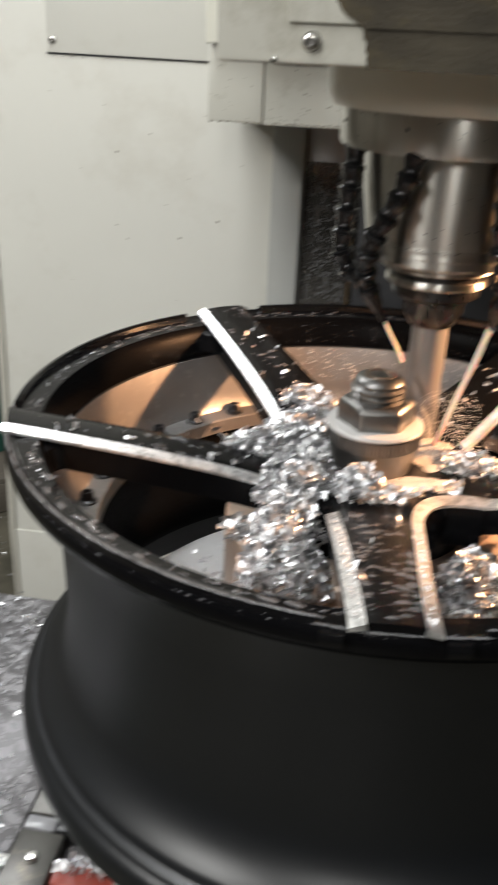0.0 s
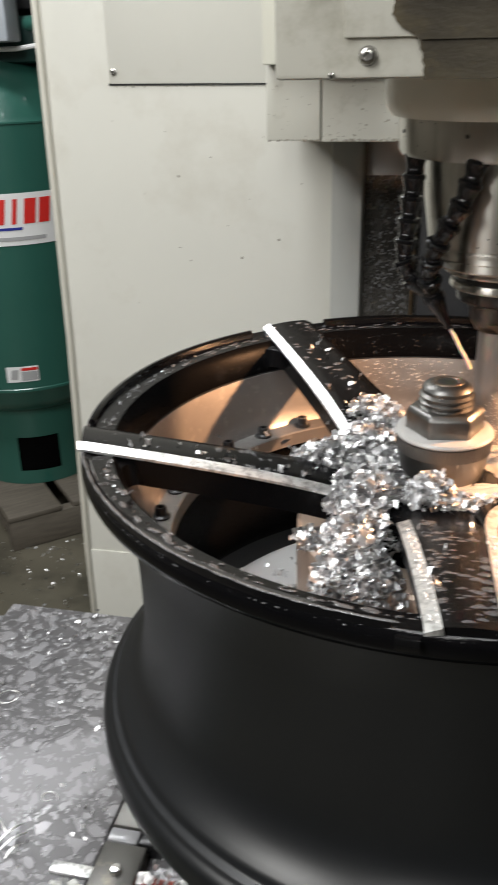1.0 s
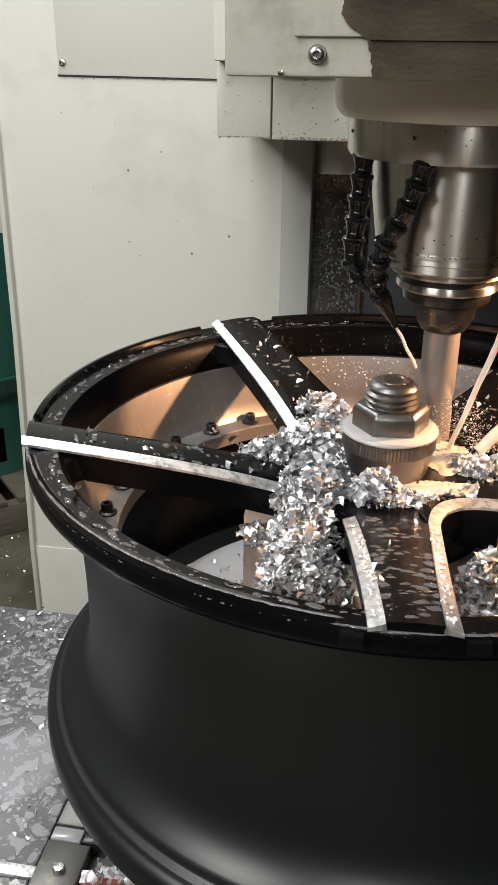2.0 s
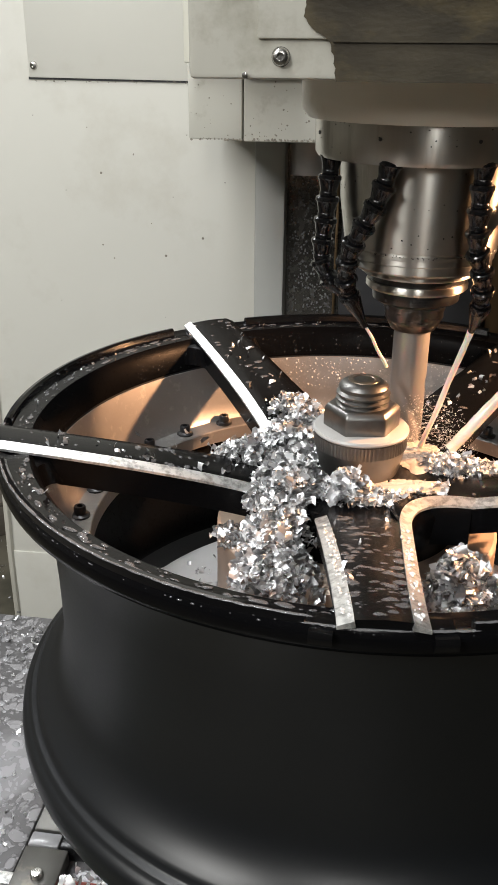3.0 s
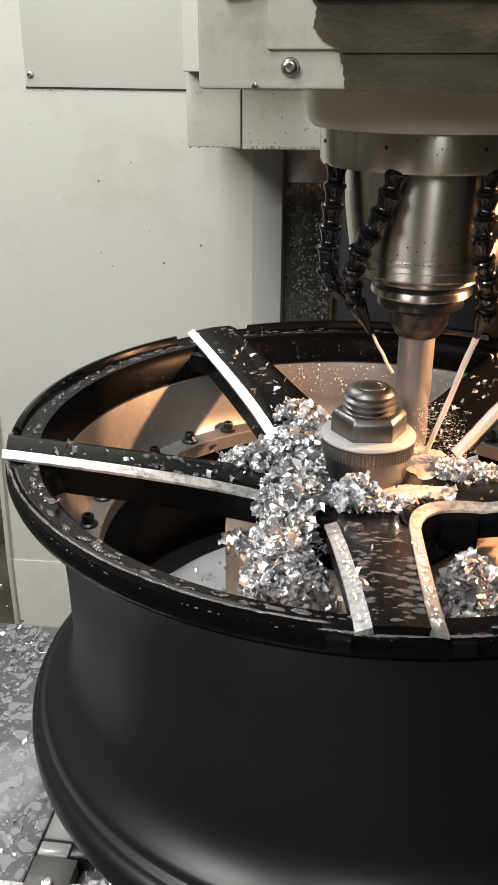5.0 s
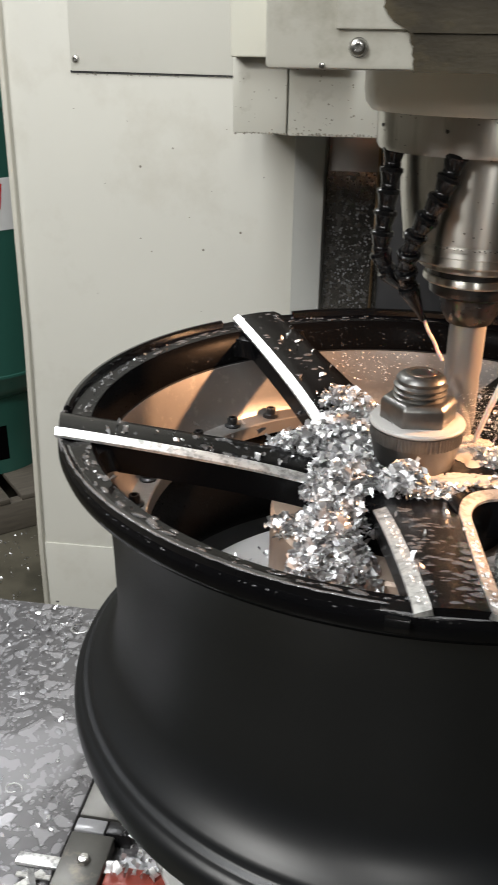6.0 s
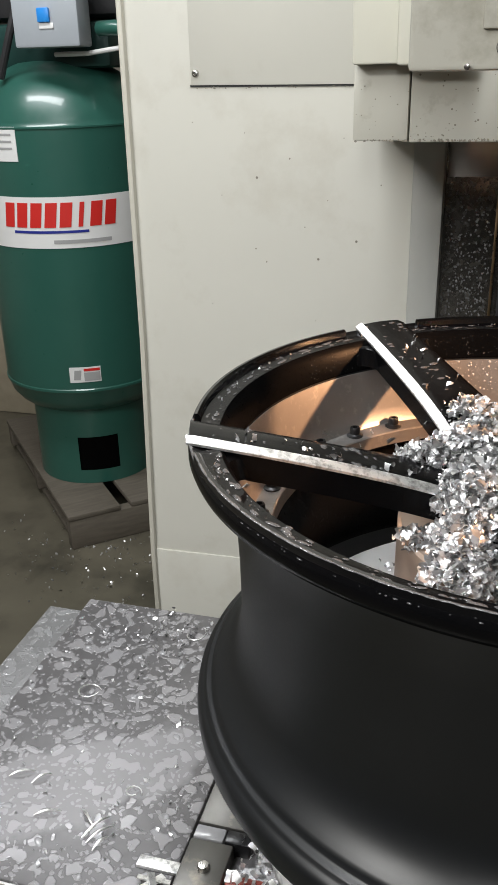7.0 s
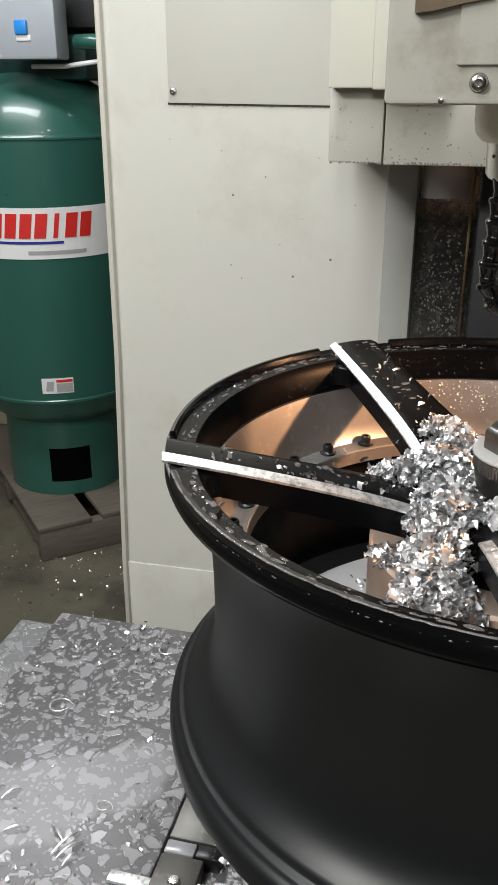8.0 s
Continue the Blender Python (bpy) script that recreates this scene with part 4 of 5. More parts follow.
def arc_patch(r, x, y, a0, a1, z0, z1, proud=0.002, n=24, lean=0.0):
    """A thin curved decal on an upright cylinder."""
    bm = bmesh.new()
    rows = []
    for i in range(n + 1):
        a = radians(a0 + (a1 - a0) * i / n)
        sh = radians(lean)
        rows.append([bm.verts.new((x + q * math.cos(a + s), y + q * math.sin(a + s), z)) for q, z, s in ((r, z0, 0), (r + proud, z0, 0), (r + proud, z1, sh), (r, z1, sh))])
    return skin(bm, rows)


def compressor():
    t = thing("air_compressor", "dark green upright air compressor tank with a white and red label", "air compressor")
    shell = [(0.0, 0.70), (0.06, 0.698), (0.14, 0.680), (0.21, 0.640), (0.262, 0.578), (0.286, 0.518), (0.2905, 0.505), (0.2930, 0.503), (0.2930, 0.498), (0.290, 0.495),
             (0.290, -0.330), (0.2930, -0.333), (0.2930, -0.341), (0.289, -0.345), (0.278, -0.382), (0.255, -0.412), (0.235, -0.428), (0.0, -0.45)]
    part("tank", lathe(shell, 96, x=TX, y=TY), GREEN, t, "glossy dark green steel tank")
    skirt = bmesh.new()
    hole = (279, 318, -0.668, -0.540)
    cuts = [(-0.72, 0), (hole[2], 1), (hole[3], 2), (-0.405, 3)]
    rings = []
    angles = [hole[0] + (hole[1] - hole[0]) * i / 8 for i in range(9)] + [hole[1] + (360 - hole[1] + hole[0]) * i / 56 for i in range(1, 56)]
    for a in angles:
        c, s = math.cos(radians(a)), math.sin(radians(a))
        rings.append([skirt.verts.new((TX + 0.212 * c, TY + 0.212 * s, z)) for z, _ in cuts])
    for i in range(len(rings)):
        p, q = rings[i], rings[(i + 1) % len(rings)]
        for j in range(3):
            if not (i < 8 and j == 1):
                skirt.faces.new((p[j], p[j + 1], q[j + 1], q[j]))
    part("skirt", skirt, GREEN, t, "dark green tank skirt with a square opening")
    # solid black core just behind the opening paints the shade inside
    part("skirt_shade_core", lathe([(0.0, -0.72), (0.203, -0.72), (0.203, -0.43), (0.0, -0.43)], 48, x=TX, y=TY), SKIRTSHADE, t, "black core standing for the shade inside the skirt")
    label = part("label", arc_patch(0.290, TX, TY, 228, 352, 0.143, 0.300), DECALWHITE, t, "white wrap-round label")
    for i in range(8):
        a = 251 + i * 9.3
        wide = 2.8 if i == 5 else 7.2
        off = 2.2 if i == 5 else 0
        part("red_bar", arc_patch(0.2922, TX, TY, a + off, a + off + wide, 0.208, 0.283, 0.001, 4, 2.2), DECALRED, label, "red slanted bar in place of lettering")
    part("blue_stripe", arc_patch(0.2922, TX, TY, 258, 306, 0.190, 0.198, 0.001), DECALBLUE, label, "thin blue stripe")
    part("grey_print", arc_patch(0.2922, TX, TY, 284, 320, 0.158, 0.169, 0.001), DECALGREY, label, "small grey print")
    plate = part("data_plate", arc_patch(0.290, TX, TY, 244, 267, 0.405, 0.505), DECALWHITE, t, "off-white data plate")
    for z in (0.48, 0.46, 0.44):
        part("print_line", arc_patch(0.2922, TX, TY, 249, 264, z, z + 0.006, 0.001, 6), DECALGREY, plate)
    sticker = part("warning_sticker", arc_patch(0.290, TX, TY, 284, 304.5, -0.305, -0.252, 0.0015, 8), DECALWHITE, t, "small warning sticker")
    part("red_header", arc_patch(0.2917, TX, TY, 293.5, 304, -0.266, -0.257, 0.001, 4), DECALRED, sticker)
    part("grey_box", arc_patch(0.2917, TX, TY, 293.5, 304, -0.30, -0.27, 0.001, 4), DECALGREY, sticker)
    part("triangle", arc_patch(0.2917, TX, TY, 286.5, 291, -0.295, -0.262, 0.001, 3, 1.0), DECALGREY, sticker)
    box_part = part("switch_box", cube(TX + 0.015, TX + 0.222, TY - 0.28, TY - 0.195, 0.717, 0.98, 0.008), GREYBOX, t, "light grey switch box")
    part("button_plate", cube(TX + 0.100, TX + 0.145, TY - 0.283, TY - 0.279, 0.766, 0.781, 0.001), DECALWHITE, box_part)
    part("button", cube(TX + 0.099, TX + 0.137, TY - 0.290, TY - 0.279, 0.782, 0.820, 0.004), BLUEBTN, box_part, "square blue button")
    part("pump", cube(TX - 0.30, TX + 0.32, TY - 0.10, TY + 0.22, 0.80, 1.25, 0.03), DARKCAST, t, "dark cast pump block")
    part("pump_foot", cube(TX - 0.24, TX + 0.24, TY - 0.12, TY + 0.18, 0.66, 0.79, 0.02), GREENDARK, t)
    part("pipe", tube([(TX + 0.24, TY - 0.18, 0.765), (TX + 0.30, TY - 0.20, 0.765), (TX + 0.36, TY - 0.19, 0.755), (TX + 0.40, TY - 0.16, 0.70)], 0.021, 14), GREEN, t, "thick dark green pipe")
    part("thin_pipe", tube([(TX + 0.08, TY - 0.16, 0.700), (TX + 0.20, TY - 0.19, 0.700), (TX + 0.32, TY - 0.18, 0.715)], 0.007, 10), WHITEPLATE, t, "thin pale pipe")
    part("fitting", lathe([(0.0, 0.66), (0.022, 0.66), (0.024, 0.668), (0.024, 0.735), (0.018, 0.745), (0.018, 0.78), (0.0, 0.782)], 16, x=TX + 0.335, y=TY - 0.18), STEEL, t, "grey pipe fitting")
    part("cable", tube([(TX + 0.05, TY - 0.2, 0.95), (TX + 0.02, TY - 0.23, 0.86), (TX - 0.02, TY - 0.24, 0.76), (TX - 0.08, TY - 0.22, 0.64)], 0.012, 10), DARKCAST, t, "grey cable")
    return t


def pallet():
    m = pose(-1.365, 1.64, 0, 0, 0, 42)
    t = thing("pallet", "worn grey-brown wooden pallet under the compressor", "pallet", at=m)
    for k in range(5):
        x = 0.225 * k
        part("deck_board", cube(x, x + 0.185, 0.004 * (k % 2), 1.0, PALLET_TOP - 0.02, PALLET_TOP - 0.001, 0.004), PALLET, t)
    for y in (0.003, 0.48, 0.95):
        part("stringer", cube(0.004, 1.08, y, y + 0.045, FLOOR_Z + 0.022 if y > 0.01 else FLOOR_Z + 0.001, PALLET_TOP - 0.0205, 0.003), PALLET, t)
    for k in (0, 2, 4):
        part("bottom_board", cube(0.225 * k + 0.02, 0.225 * k + 0.14, 0.049, 1.0, FLOOR_Z + 0.001, FLOOR_Z + 0.0215, 0.003), PALLET, t)
    return t


def shelving():
    t = thing("storage_crate", "tan storage crates stacked against the wall", "crate")
    part("crate", cube(-2.75, -2.05, 2.75, 3.3, FLOOR_Z, -0.35, 0.01), FABRIC, t)
    part("crate", cube(-2.70, -2.10, 2.80, 3.3, -0.348, 0.1, 0.01), FABRIC, t)
    part("lid", cube(-2.78, -2.02, 2.72, 3.3, 0.102, 0.14, 0.008), DARKCAST, t)


# ---- chips and coolant ----
def dome_spots(rng, count, x, y, z, rx, ry, h, size, turn=0.0):
    out = []
    c, s = math.cos(radians(turn)), math.sin(radians(turn))
    for _ in range(count):
        a, d = rng.uniform(0, 6.28319), math.sqrt(rng.random())
        d = d * (1 + 0.12 * math.sin(5 * a + x * 90))
        u, v = rx * d * math.cos(a), ry * d * math.sin(a)
        top = h * max(0.0, 1 - d * d) * rng.uniform(0.72, 1.05)
        out.append((x + u * c - v * s, y + u * s + v * c, z + top + rng.uniform(-0.002, 0.001), size * rng.uniform(0.6, 1.45)))
    return out


def chip_piles():
    rng = random.Random(21)
    spots = []
    spots += dome_spots(rng, 760, -0.062, 0.092, 0.368, 0.034, 0.042, 0.022, 0.0078, 25)
    spots += dome_spots(rng, 620, -0.060, 0.030, 0.368, 0.034, 0.042, 0.022, 0.0078)
    spots += dome_spots(rng, 330, -0.092, 0.002, 0.372, 0.030, 0.018, 0.014, 0.0076, 20)
    spots += dome_spots(rng, 945, -0.052, -0.040, 0.365, 0.032, 0.042, 0.026, 0.0080)
    spots += dome_spots(rng, 330, -0.006, -0.054, 0.368, 0.021, 0.014, 0.024, 0.0080)
    spots += dome_spots(rng, 351, 0.010, -0.050, 0.368, 0.030, 0.011, 0.007, 0.0055)
    chips("chip_pile", spots, CHIP, "heap of bright curled aluminium milling chips on the wheel hub", 5)
    spots = dome_spots(rng, 1400, -0.054, -0.106, 0.318, 0.034, 0.042, 0.046, 0.0080)
    spots += dome_spots(rng, 472, -0.056, -0.078, 0.345, 0.028, 0.026, 0.026, 0.0070)
    spots += dome_spots(rng, 130, -0.092, -0.050, 0.326, 0.018, 0.012, 0.012, 0.0065)
    chips("chip_pile", spots, CHIP, "heap of bright aluminium chips slumped into the gap between two spokes", 6)
    spots = dome_spots(rng, 1080, 0.076, -0.104, 0.312, 0.030, 0.046, 0.046, 0.0075)
    chips("chip_pile", spots, CHIP, "heap of grey aluminium chips in the gap beside the front spoke", 7)
    spots = dome_spots(rng, 567, 0.078, 0.012, 0.368, 0.034, 0.022, 0.010, 0.0052, -10)
    spots += dome_spots(rng, 216, 0.110, 0.006, 0.370, 0.040, 0.012, 0.006, 0.0052, -15)
    spots += dome_spots(rng, 150, 0.028, -0.050, 0.3690, 0.036, 0.014, 0.004, 0.0055, 12)
    spots += dome_spots(rng, 40, 0.055, -0.030, 0.3690, 0.020, 0.016, 0.004, 0.0050, 30)
    chips("wet_chips", spots, CHIP, "wet aluminium chips by the cutter", 8)
    # stray flakes on spokes and rim
    spots = []
    for a, n in ((126, 26), (198, 22), (273, 6), (54, 26), (342, 16)):
        for _ in range(n):
            r, v = rng.uniform(0.09, 0.24), rng.uniform(-0.02, 0.018)
            q = radians(a)
            spots.append((r * math.cos(q) - v * math.sin(q), r * math.sin(q) + v * math.cos(q), spoke_top(r) + 0.003, rng.uniform(0.003, 0.0068)))
    spots += [(-0.1955, -0.157, 0.414, 0.0075), (-0.132, -0.028, 0.403, 0.009), (-0.118, -0.036, 0.402, 0.009), (-0.11, -0.045, 0.400, 0.008), (-0.165, -0.05, 0.409, 0.007)]
    for _ in range(30):
        q = radians(rng.uniform(100, 240))
        spots.append((0.259 * math.cos(q), 0.259 * math.sin(q), 0.4125, rng.uniform(0.0015, 0.0035)))
    chips("stray_chips", spots, CHIP, "stray aluminium flakes on the black spokes and rim", 9)
    # inside the fixture and on the ring
    spots = [(0.16 * math.cos(q) * rng.uniform(0.8, 1.25), 0.16 * math.sin(q) * rng.uniform(0.8, 1.25), 0.199, rng.uniform(0.003, 0.007)) for q in [rng.uniform(2.0, 4.6) for _ in range(160)]]
    chips("stray_chips", spots, CHIP, "stray aluminium flakes on the pale locating disc", 10)
    # table
    spots = []
    for _ in range(150):
        spots.append((rng.uniform(-0.54, -0.29), rng.uniform(-0.165, 0.245), 0.002, rng.uniform(0.002, 0.006)))
    for _ in range(40):
        spots.append((rng.gauss(-0.40, 0.03), rng.gauss(0.21, 0.02), 0.003, rng.uniform(0.004, 0.010)))
    for _ in range(60):
        spots.append((rng.uniform(-0.23, -0.17), rng.uniform(-0.135, -0.07), rng.uniform(0.001, 0.02), rng.uniform(0.005, 0.012)))
    chips("table_chips", spots, CHIP, "scattered aluminium chips on the wet table", 11)
    for k, (x, y, r, tn) in enumerate(((-0.352, -0.052, 0.0075, 0), (-0.46, 0.075, 0.013, 40), (-0.375, 0.205, 0.012, 100), (-0.255, -0.03, 0.012, 200))):
        bm = bmesh.new()
        pts = [(x + r * math.cos(radians(tn + 28 * i)), y + r * math.sin(radians(tn + 28 * i)), 0.0025 + 0.0006 * i + (0.019 if k == 3 else 0)) for i in range(12)]
        solo("curled_chip", tube(pts, [0.0004 + 0.0005 * math.sin(math.pi * i / 11) for i in range(12)], 6, bm), MACHINED, "curled bright aluminium shaving on the table", "metal shaving", group="curled shavings on the table")
    for x, y, l, tn in ((-0.372, -0.098, 0.034, 62), (-0.365, -0.105, 0.030, 55), (-0.385, -0.09, 0.028, 140), (-0.425, -0.095, 0.026, 25), (-0.475, -0.055, 0.026, 30), (-0.452, -0.056, 0.022, 50), (-0.36, -0.115, 0.02, 66)):
        c, s = math.cos(radians(tn)), math.sin(radians(tn))
        pts = [(x + c * l * (i / 6 - 0.5), y + s * l * (i / 6 - 0.5), 0.002 + 0.004 * math.sin(math.pi * i / 6)) for i in range(7)]
        solo("long_chip", tube(pts, [0.0004 + 0.0010 * math.sin(math.pi * i / 6) for i in range(7)], 6), MACHINED, "long bright aluminium sliver on the table", "metal shaving", group="slivers on the table")


def coolant_drops():
    rng = random.Random(33)
    spots = []
    for a, n in ((273.6, 420), (198, 110), (126, 150), (342, 60), (54, 60)):
        q = radians(a)
        for _ in range(n):
            r, v = rng.uniform(0.085, 0.268), rng.uniform(-0.0165, 0.0165)
            big = rng.random() ** 5
            spots.append((r * math.cos(q) - v * math.sin(q), r * math.sin(q) + v * math.cos(q), spoke_top(r) + 0.0003, 0.0004 + 0.0032 * big, 0.0002 + 0.0005 * big, rng.uniform(1.0, 1.5), q + 1.57 + rng.uniform(-0.5, 0.5)))
    face = spots
    spots = []
    for a, sides in MILLED.items():
        q = radians(a)
        for side in sides:
            for _ in range(75 if a == 273.6 else 10):
                r = rng.uniform(0.11, 0.27)
                v = side * (spoke_half(r, HALF[a]) - rng.uniform(0.002, 0.0075))
                spots.append((r * math.cos(q) - v * math.sin(q), r * math.sin(q) + v * math.cos(q), spoke_top(r) + 0.0002, rng.uniform(0.0004, 0.0012), 0.0003, rng.uniform(1, 2.2), q + rng.uniform(-0.4, 0.4)))
    drops("coolant_drops", spots, STRIPDROP, "white coolant drops on the milled spoke edges", 6)
    spots = face
    for _ in range(420):
        q, r = radians(rng.uniform(85, 275)), rng.uniform(0.253, 0.2655)
        big = rng.random() ** 4
        spots.append((r * math.cos(q), r * math.sin(q), 0.4102, 0.0004 + 0.0020 * big, 0.0002 + 0.0002 * big, rng.uniform(1.4, 3.2), q + 1.57 + rng.uniform(-0.3, 0.3)))
    # the wet rim edge's highlight, laid on as a broken line of pale drops
    edge = []
    for _ in range(420):
        d = rng.uniform(186, 300)
        q, raised = radians(d), 207.6 < d < 265.2 or d > 283.2
        r, z = (0.2719, 0.4174) if raised else (0.2726, 0.4134)
        edge.append(((r + rng.uniform(-0.0004, 0.0004)) * math.cos(q), (r + rng.uniform(-0.0004, 0.0004)) * math.sin(q), z, rng.uniform(0.0005, 0.0011), 0.0004, rng.uniform(2, 7), q + 1.5708))
    drops("rim_glint", edge, DROP, "broken line of pale drops painting the wet rim edge's glint", 16)
    # beads hanging on the wet edge of the rim
    for _ in range(230):
        q = radians(rng.uniform(170, 300))
        r = rng.choice((0.2715, 0.2725, 0.2735, 0.2700))
        spots.append((r * math.cos(q), r * math.sin(q), 0.4128 if r < 0.273 else 0.4112, rng.uniform(0.0003, 0.0008), rng.uniform(0.0003, 0.0007), rng.uniform(1, 2.2), q + 1.57))
    drops("coolant_drops", spots, DROP, "milky coolant drops on the black wheel face", 2)
    # specks dried on the steep bare ring behind the nut
    vs, fs = [], []
    for _ in range(560):
        q, s = radians(rng.uniform(58, 124)), rng.random()
        z, r, b = 0.347 + 0.032 * s, 0.2359 + 0.0058 * s, len(vs)
        u = 0.0003 + 0.0010 * rng.random() ** 3
        for k, d in ((1.0, 0.0), (0.6, 0.0004)):
            for i in range(8):
                a = 6.28319 * i / 8
                w, h = u * k * math.cos(a), u * k * math.sin(a)
                rr = r + 0.22 * h - d - 0.0001
                vs.append((rr * math.cos(q + w / r), rr * math.sin(q + w / r), z + h))
        vs.append(((r - 0.0007) * math.cos(q), (r - 0.0007) * math.sin(q), z))
        for i in range(8):
            j = (i + 1) % 8
            fs += [(b + i, b + j, b + 8 + j, b + 8 + i), (b + 8 + i, b + 8 + j, b + 16)]
    loose("coolant_specks", vs, fs, MILK, "white coolant specks on the bare aluminium ring", "coolant")
    vs, fs = [], []
    for _ in range(420):
        q, s = radians(rng.uniform(56, 150)), rng.random()
        z, r, b = 0.384 + 0.021 * s, 0.2440 + 0.0030 * s, len(vs)
        u = 0.0002 + 0.0006 * rng.random() ** 3
        for i in range(8):
            a = 6.28319 * i / 8
            w, h = u * math.cos(a), u * math.sin(a)
            rr = r + 0.14 * h - 0.0001
            vs.append((rr * math.cos(q + w / r), rr * math.sin(q + w / r), z + h))
        vs.append(((r - 0.0006) * math.cos(q), (r - 0.0006) * math.sin(q), z))
        for i in range(8):
            fs.append((b + i, b + (i + 1) % 8, b + 8))
    loose("coolant_specks", vs, fs, DROP, "fine pale coolant specks on the black inner rim wall", "coolant")
    spots = []
    for _ in range(260):
        x, y = rng.uniform(-0.594, -0.285), rng.uniform(-0.165, 0.25)
        if x < -0.546 and y > 0.23 or (-0.55 < x < -0.542):
            continue
        pool = ((x + 0.425) / 0.12) ** 2 + ((y + 0.032) / 0.055) ** 2
        if pool < 1 and rng.random() < 0.85:
            continue
        big = rng.random() ** 3.2
        z = 0.0 if x > -0.546 else -0.006
        spots.append((x, y, z, 0.0006 + 0.0034 * big, 0.0004 + 0.0006 * big, rng.uniform(1, 1.7), rng.uniform(0, 3.1)))
    drops("coolant_drops", spots, TABLEDROP, "milky coolant drops on the steel table", 3)
    pool = [(0.022, -0.046, 0.3692, 0.017, 0.0012, 1.4, 0.2), (0.050, 0.014, 0.3694, 0.013, 0.0012, 1.3, 0.9), (0.0, -0.047, 0.3693, 0.012, 0.001, 1.3, 0)]
    pool += [(0.036, -0.036, 0.3693, 0.016, 0.0013, 1.6, 0.35), (0.056, -0.026, 0.3694, 0.010, 0.0012, 1.3, 0.5)]
    drops("coolant_puddle", pool, MILK, "milky coolant pooled round the clamp nut", 5)


def stream(name, start, end, r0, r1, label, seed):
    """A jet of coolant: an uneven rope of liquid about its own axis."""
    a, b = Vector(start), Vector(end)
    q = (b - a).normalized().to_track_quat("Z", "Y").to_matrix().to_4x4()
    l, rng = (b - a).length, random.Random(seed)
    t = thing(name, label, "coolant jet", at=Matrix.Translation(a) @ q)
    n = 26
    pts = [(0.00025 * math.sin(i * 0.5 + seed), 0.00025 * math.cos(i * 0.4), l * i / n) for i in range(n + 1)]
    rad = [(r0 + (r1 - r0) * i / n) * (1 + rng.uniform(-0.06, 0.06)) for i in range(n + 1)]
    part("jet", tube(pts, rad, 12), STREAM, t)
    return t


def splash():
    t = thing("coolant_splash", "spray of coolant thrown up round the spinning cutter", "coolant splash", at=pose(AX + 0.020, AY - 0.024, 0.372))
    rng = random.Random(12)
    for k in range(3):
        bm = bmesh.new()
        for _ in range(520):
            a, h = rng.uniform(0, 6.283), rng.random() ** 2.2
            d = (0.012 + 0.030 * rng.random()) * (1 - 0.45 * h)
            m = Matrix.Translation((d * math.cos(a), d * math.sin(a) * 0.8, 0.002 + 0.040 * h)) @ pose(0, 0, 0, rng.uniform(0, 90), rng.uniform(0, 90), 0)
            bmesh.ops.create_icosphere(bm, subdivisions=1, radius=0.00016 + 0.00045 * rng.random() ** 3, matrix=m)
        tagged(part("spray", bm, MIST, t, angle=180), "fine pale coolant spray", kind="stuff")
    return t


def work_lamp():
    t = thing("work_lamp", "warm machine work lamp on a short arm beside the spindle", "work lamp")
    m = look(LAMP_AT, (0.0, 0.02, 0.36))
    part("shade", lathe([(0.030, -0.012), (0.034, 0.0), (0.034, 0.05), (0.022, 0.075), (0.0, 0.078), (0.0, 0.074), (0.02, 0.070), (0.031, 0.048), (0.031, 0.0)], 32, m=m @ pose(0, 0, 0.012)), DARKCAST, t)
    part("arm", tube([m @ Vector((0, 0, 0.088)), (0.53, 0.22, 0.72), (0.50, 0.30, 0.80), (0.335, 0.34, 0.80)], 0.008, 10), HOSE, t)
    return t


def tube_light(x, y, z, rot):
    t = thing("ceiling_light", "long white fluorescent ceiling light", "ceiling light", "ceiling lights", at=pose(x, y, z, 0, 0, rot))
    part("housing", cube(-0.7, 0.7, -0.18, 0.18, 0.02, 0.07, 0.005), WHITEPLATE, t)
    part("hanger", cube(-0.01, 0.01, -0.01, 0.01, 0.07, 2.45 - z), STEEL, t)
    return t


column()
head()
face_specks()
spindle()
base_casting()
TOOL = cutter()
segmented_hose("coolant_hose", [(-0.034, 0.042, 0.603), (-0.036, 0.040, 0.571), (-0.037, 0.040, 0.550), (-0.039, 0.040, 0.533), (-0.039, 0.040, 0.518), (-0.031, 0.040, 0.508), (-0.019, 0.041, 0.5035), (-0.010, 0.043, 0.490)], "black jointed plastic coolant hose, bent inwards")
segmented_hose("coolant_hose", [(0.0085, -0.003, 0.603), (0.0035, -0.003, 0.579), (-0.005, -0.001, 0.5625), (-0.013, 0.003, 0.548), (-0.018, 0.009, 0.531), (-0.019, 0.015, 0.514), (-0.013, 0.026, 0.494), (-0.002, 0.031, 0.476)], "black jointed plastic coolant hose aimed at the cutter")
segmented_hose("coolant_hose", [(0.071, 0.0, 0.604), (0.071, 0.0, 0.5835), (0.071, 0.001, 0.564), (0.072, 0.003, 0.545), (0.0785, 0.008, 0.528), (0.082, 0.014, 0.5095), (0.082, 0.022, 0.495), (0.0785, 0.031, 0.476)], "black jointed plastic coolant hose with a running jet")
segmented_hose("coolant_hose", [(0.122, 0.06, 0.603), (0.150, 0.05, 0.575), (0.168, 0.045, 0.54), (0.166, 0.05, 0.505), (0.150, 0.053, 0.470)], "black jointed plastic coolant hose with a broad jet")
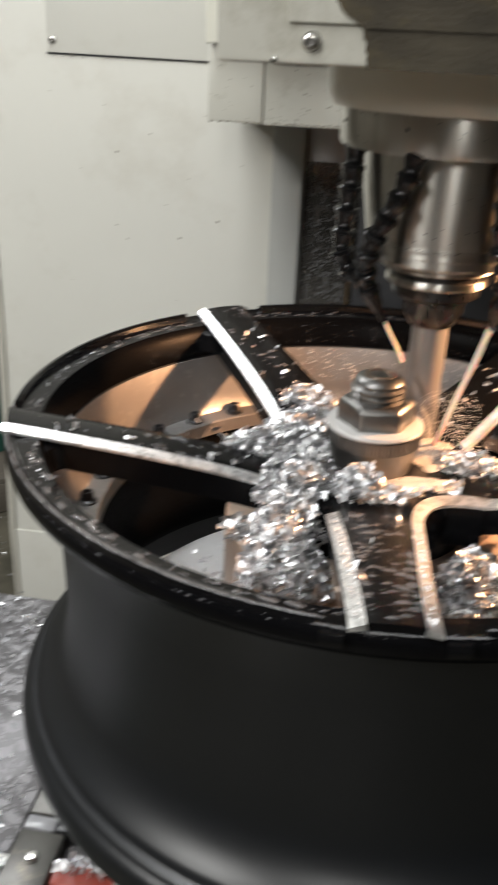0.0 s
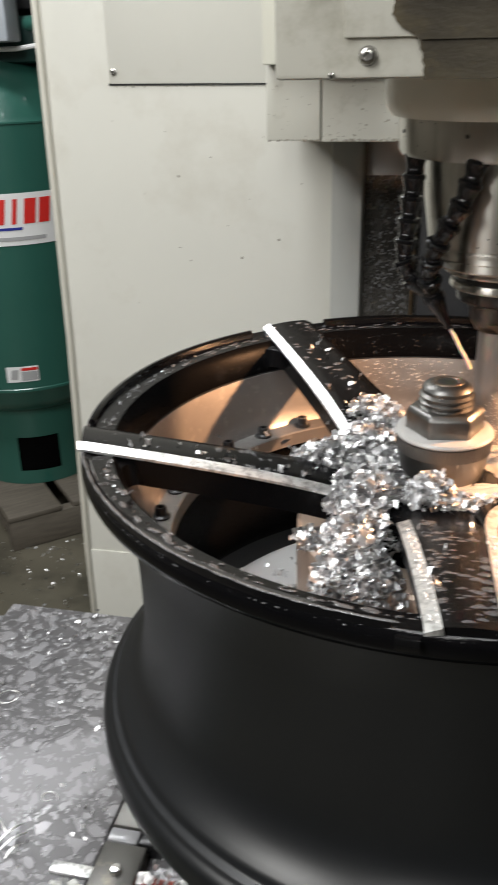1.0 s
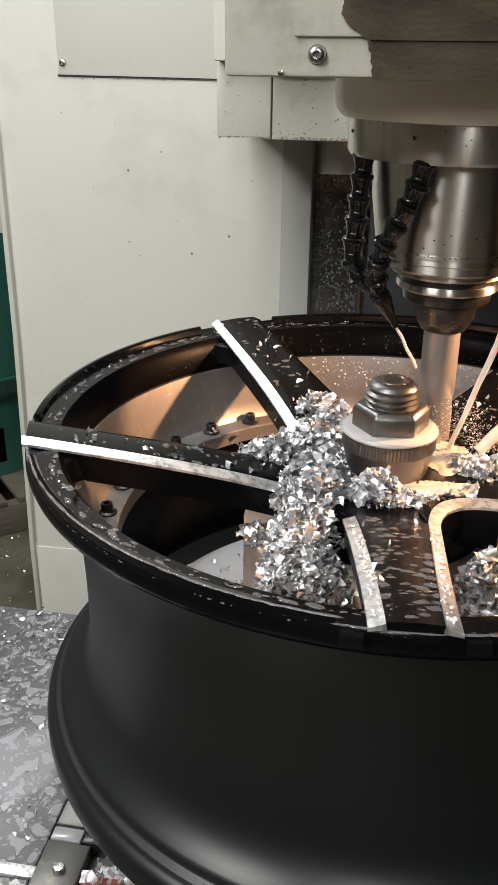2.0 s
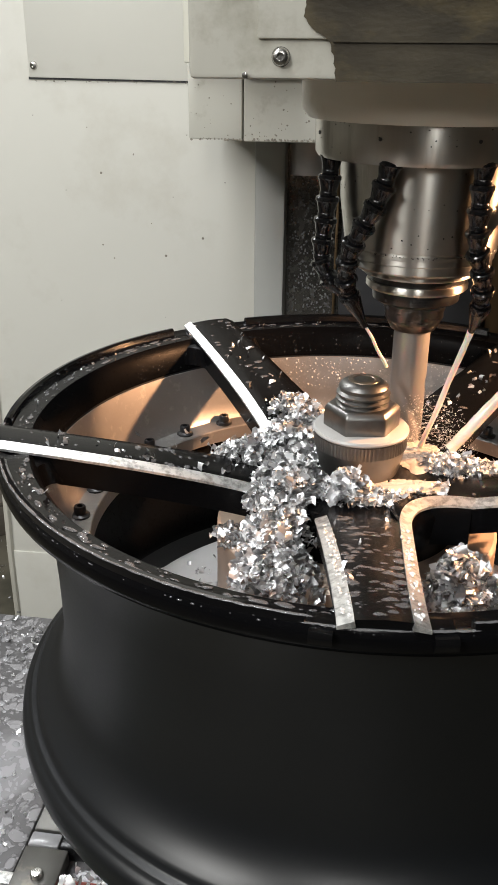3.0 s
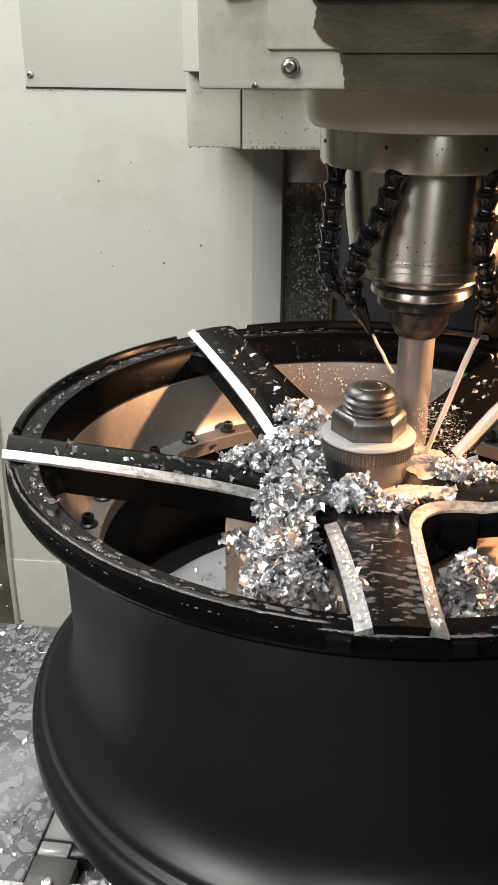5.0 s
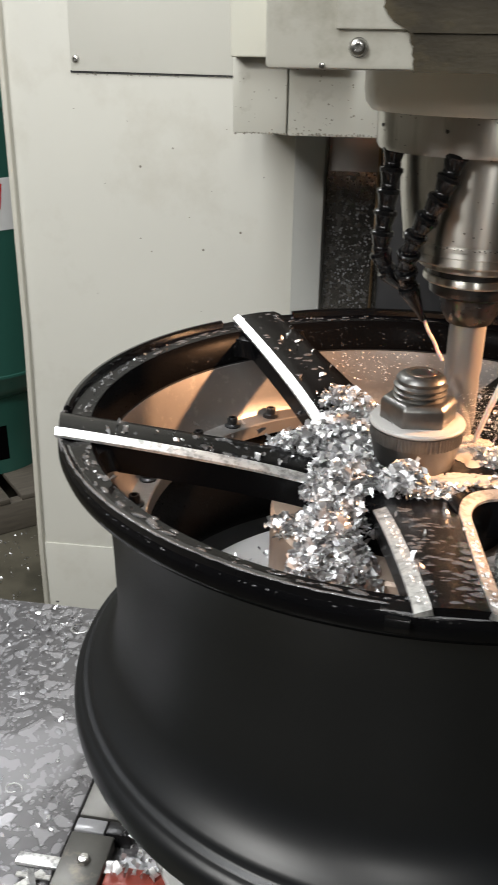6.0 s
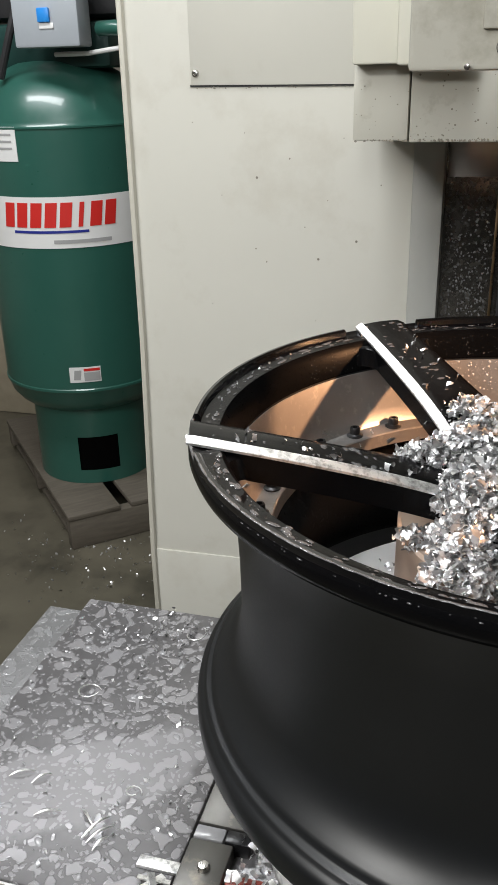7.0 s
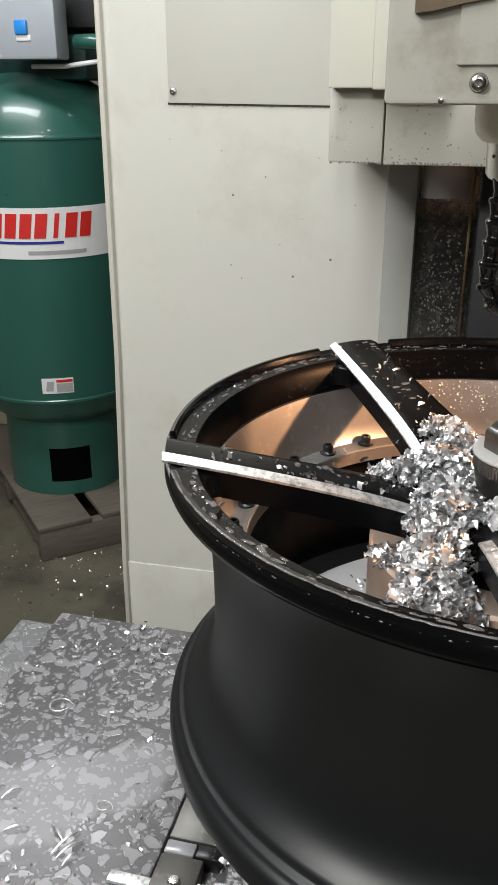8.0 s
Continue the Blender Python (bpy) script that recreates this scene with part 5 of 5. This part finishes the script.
JETS = [
    stream("coolant_jet", (-0.002, 0.031, 0.477), (0.017, 0.042, 0.440), 0.0012, 0.0014, "thin pale coolant jet onto the cutter", 1),
    stream("coolant_jet", (0.0785, 0.031, 0.4765), (0.050, 0.043, 0.371), 0.0026, 0.0021, "warm lit coolant jet running onto the hub", 2),
    stream("coolant_jet", (0.150, 0.053, 0.4705), (0.073, 0.036, 0.374), 0.0040, 0.0050, "broad warm lit coolant jet running onto the hub", 3),
]
wheel()
fixture()
hub_nut()
table()
clamps()
compressor()
pallet()
shelving()
work_lamp()
tube_light(-1.45, -1.95, 1.9, -36)
tube_light(-0.60, -0.55, 2.07, 90)
tube_light(0.18, -3.20, 2.07, 90)
tube_light(-1.5, 1.0, 2.07, 0)
chip_piles()
coolant_drops()
SPRAY = splash()
FOAM_RNG = random.Random(50)
FOAM = []
for _ in range(380):
    a, d = FOAM_RNG.uniform(0, 6.28319), 0.030 * math.sqrt(FOAM_RNG.random())
    FOAM.append((0.055 + d * 1.2 * math.cos(a), 0.034 + d * math.sin(a), 0.3695, FOAM_RNG.uniform(0.0014, 0.0042), FOAM_RNG.uniform(0.0005, 0.0016) * (1 - d / 0.034), FOAM_RNG.uniform(1, 1.5), a))
for _ in range(420):
    FOAM.append((FOAM_RNG.uniform(0.0, 0.062), FOAM_RNG.uniform(-0.060, -0.018), 0.3692, FOAM_RNG.uniform(0.0010, 0.0034), FOAM_RNG.uniform(0.0003, 0.0008), FOAM_RNG.uniform(1, 1.5), FOAM_RNG.uniform(0, 3)))
FOAM = [f for f in FOAM if math.hypot(f[0], f[1]) + 0.9 * f[3] < 0.081]
drops("coolant_foam", FOAM, MILK, "milky coolant foam boiling round the cutter", 8)
FLOOR_CHIPS = [(FOAM_RNG.gauss(-1.25, 0.22), FOAM_RNG.gauss(1.62, 0.16), FLOOR_Z + 0.003, FOAM_RNG.uniform(0.004, 0.011)) for _ in range(260)]
chips("floor_chips", FLOOR_CHIPS, CHIP, "aluminium chips scattered on the floor by the pallet", 14)


def motions():
    walk(TOOL, [(k / 10, pose(AX, AY, 0, 0, 0, -80 * k)) for k in range(81)])
    for j, ob in enumerate(JETS):
        start = ob.matrix_basis.copy()
        walk(ob, [(k / 10, start @ pose(0, 0, 0, 0, 0, (67 + 9 * j) * k)) for k in range(81)])
    walk(SPRAY, [(k / 10, pose(AX + 0.020, AY - 0.024, 0.372 + 0.0015 * math.sin(k * 2.1), 0, 0, -55 * k)) for k in range(81)])


motions()
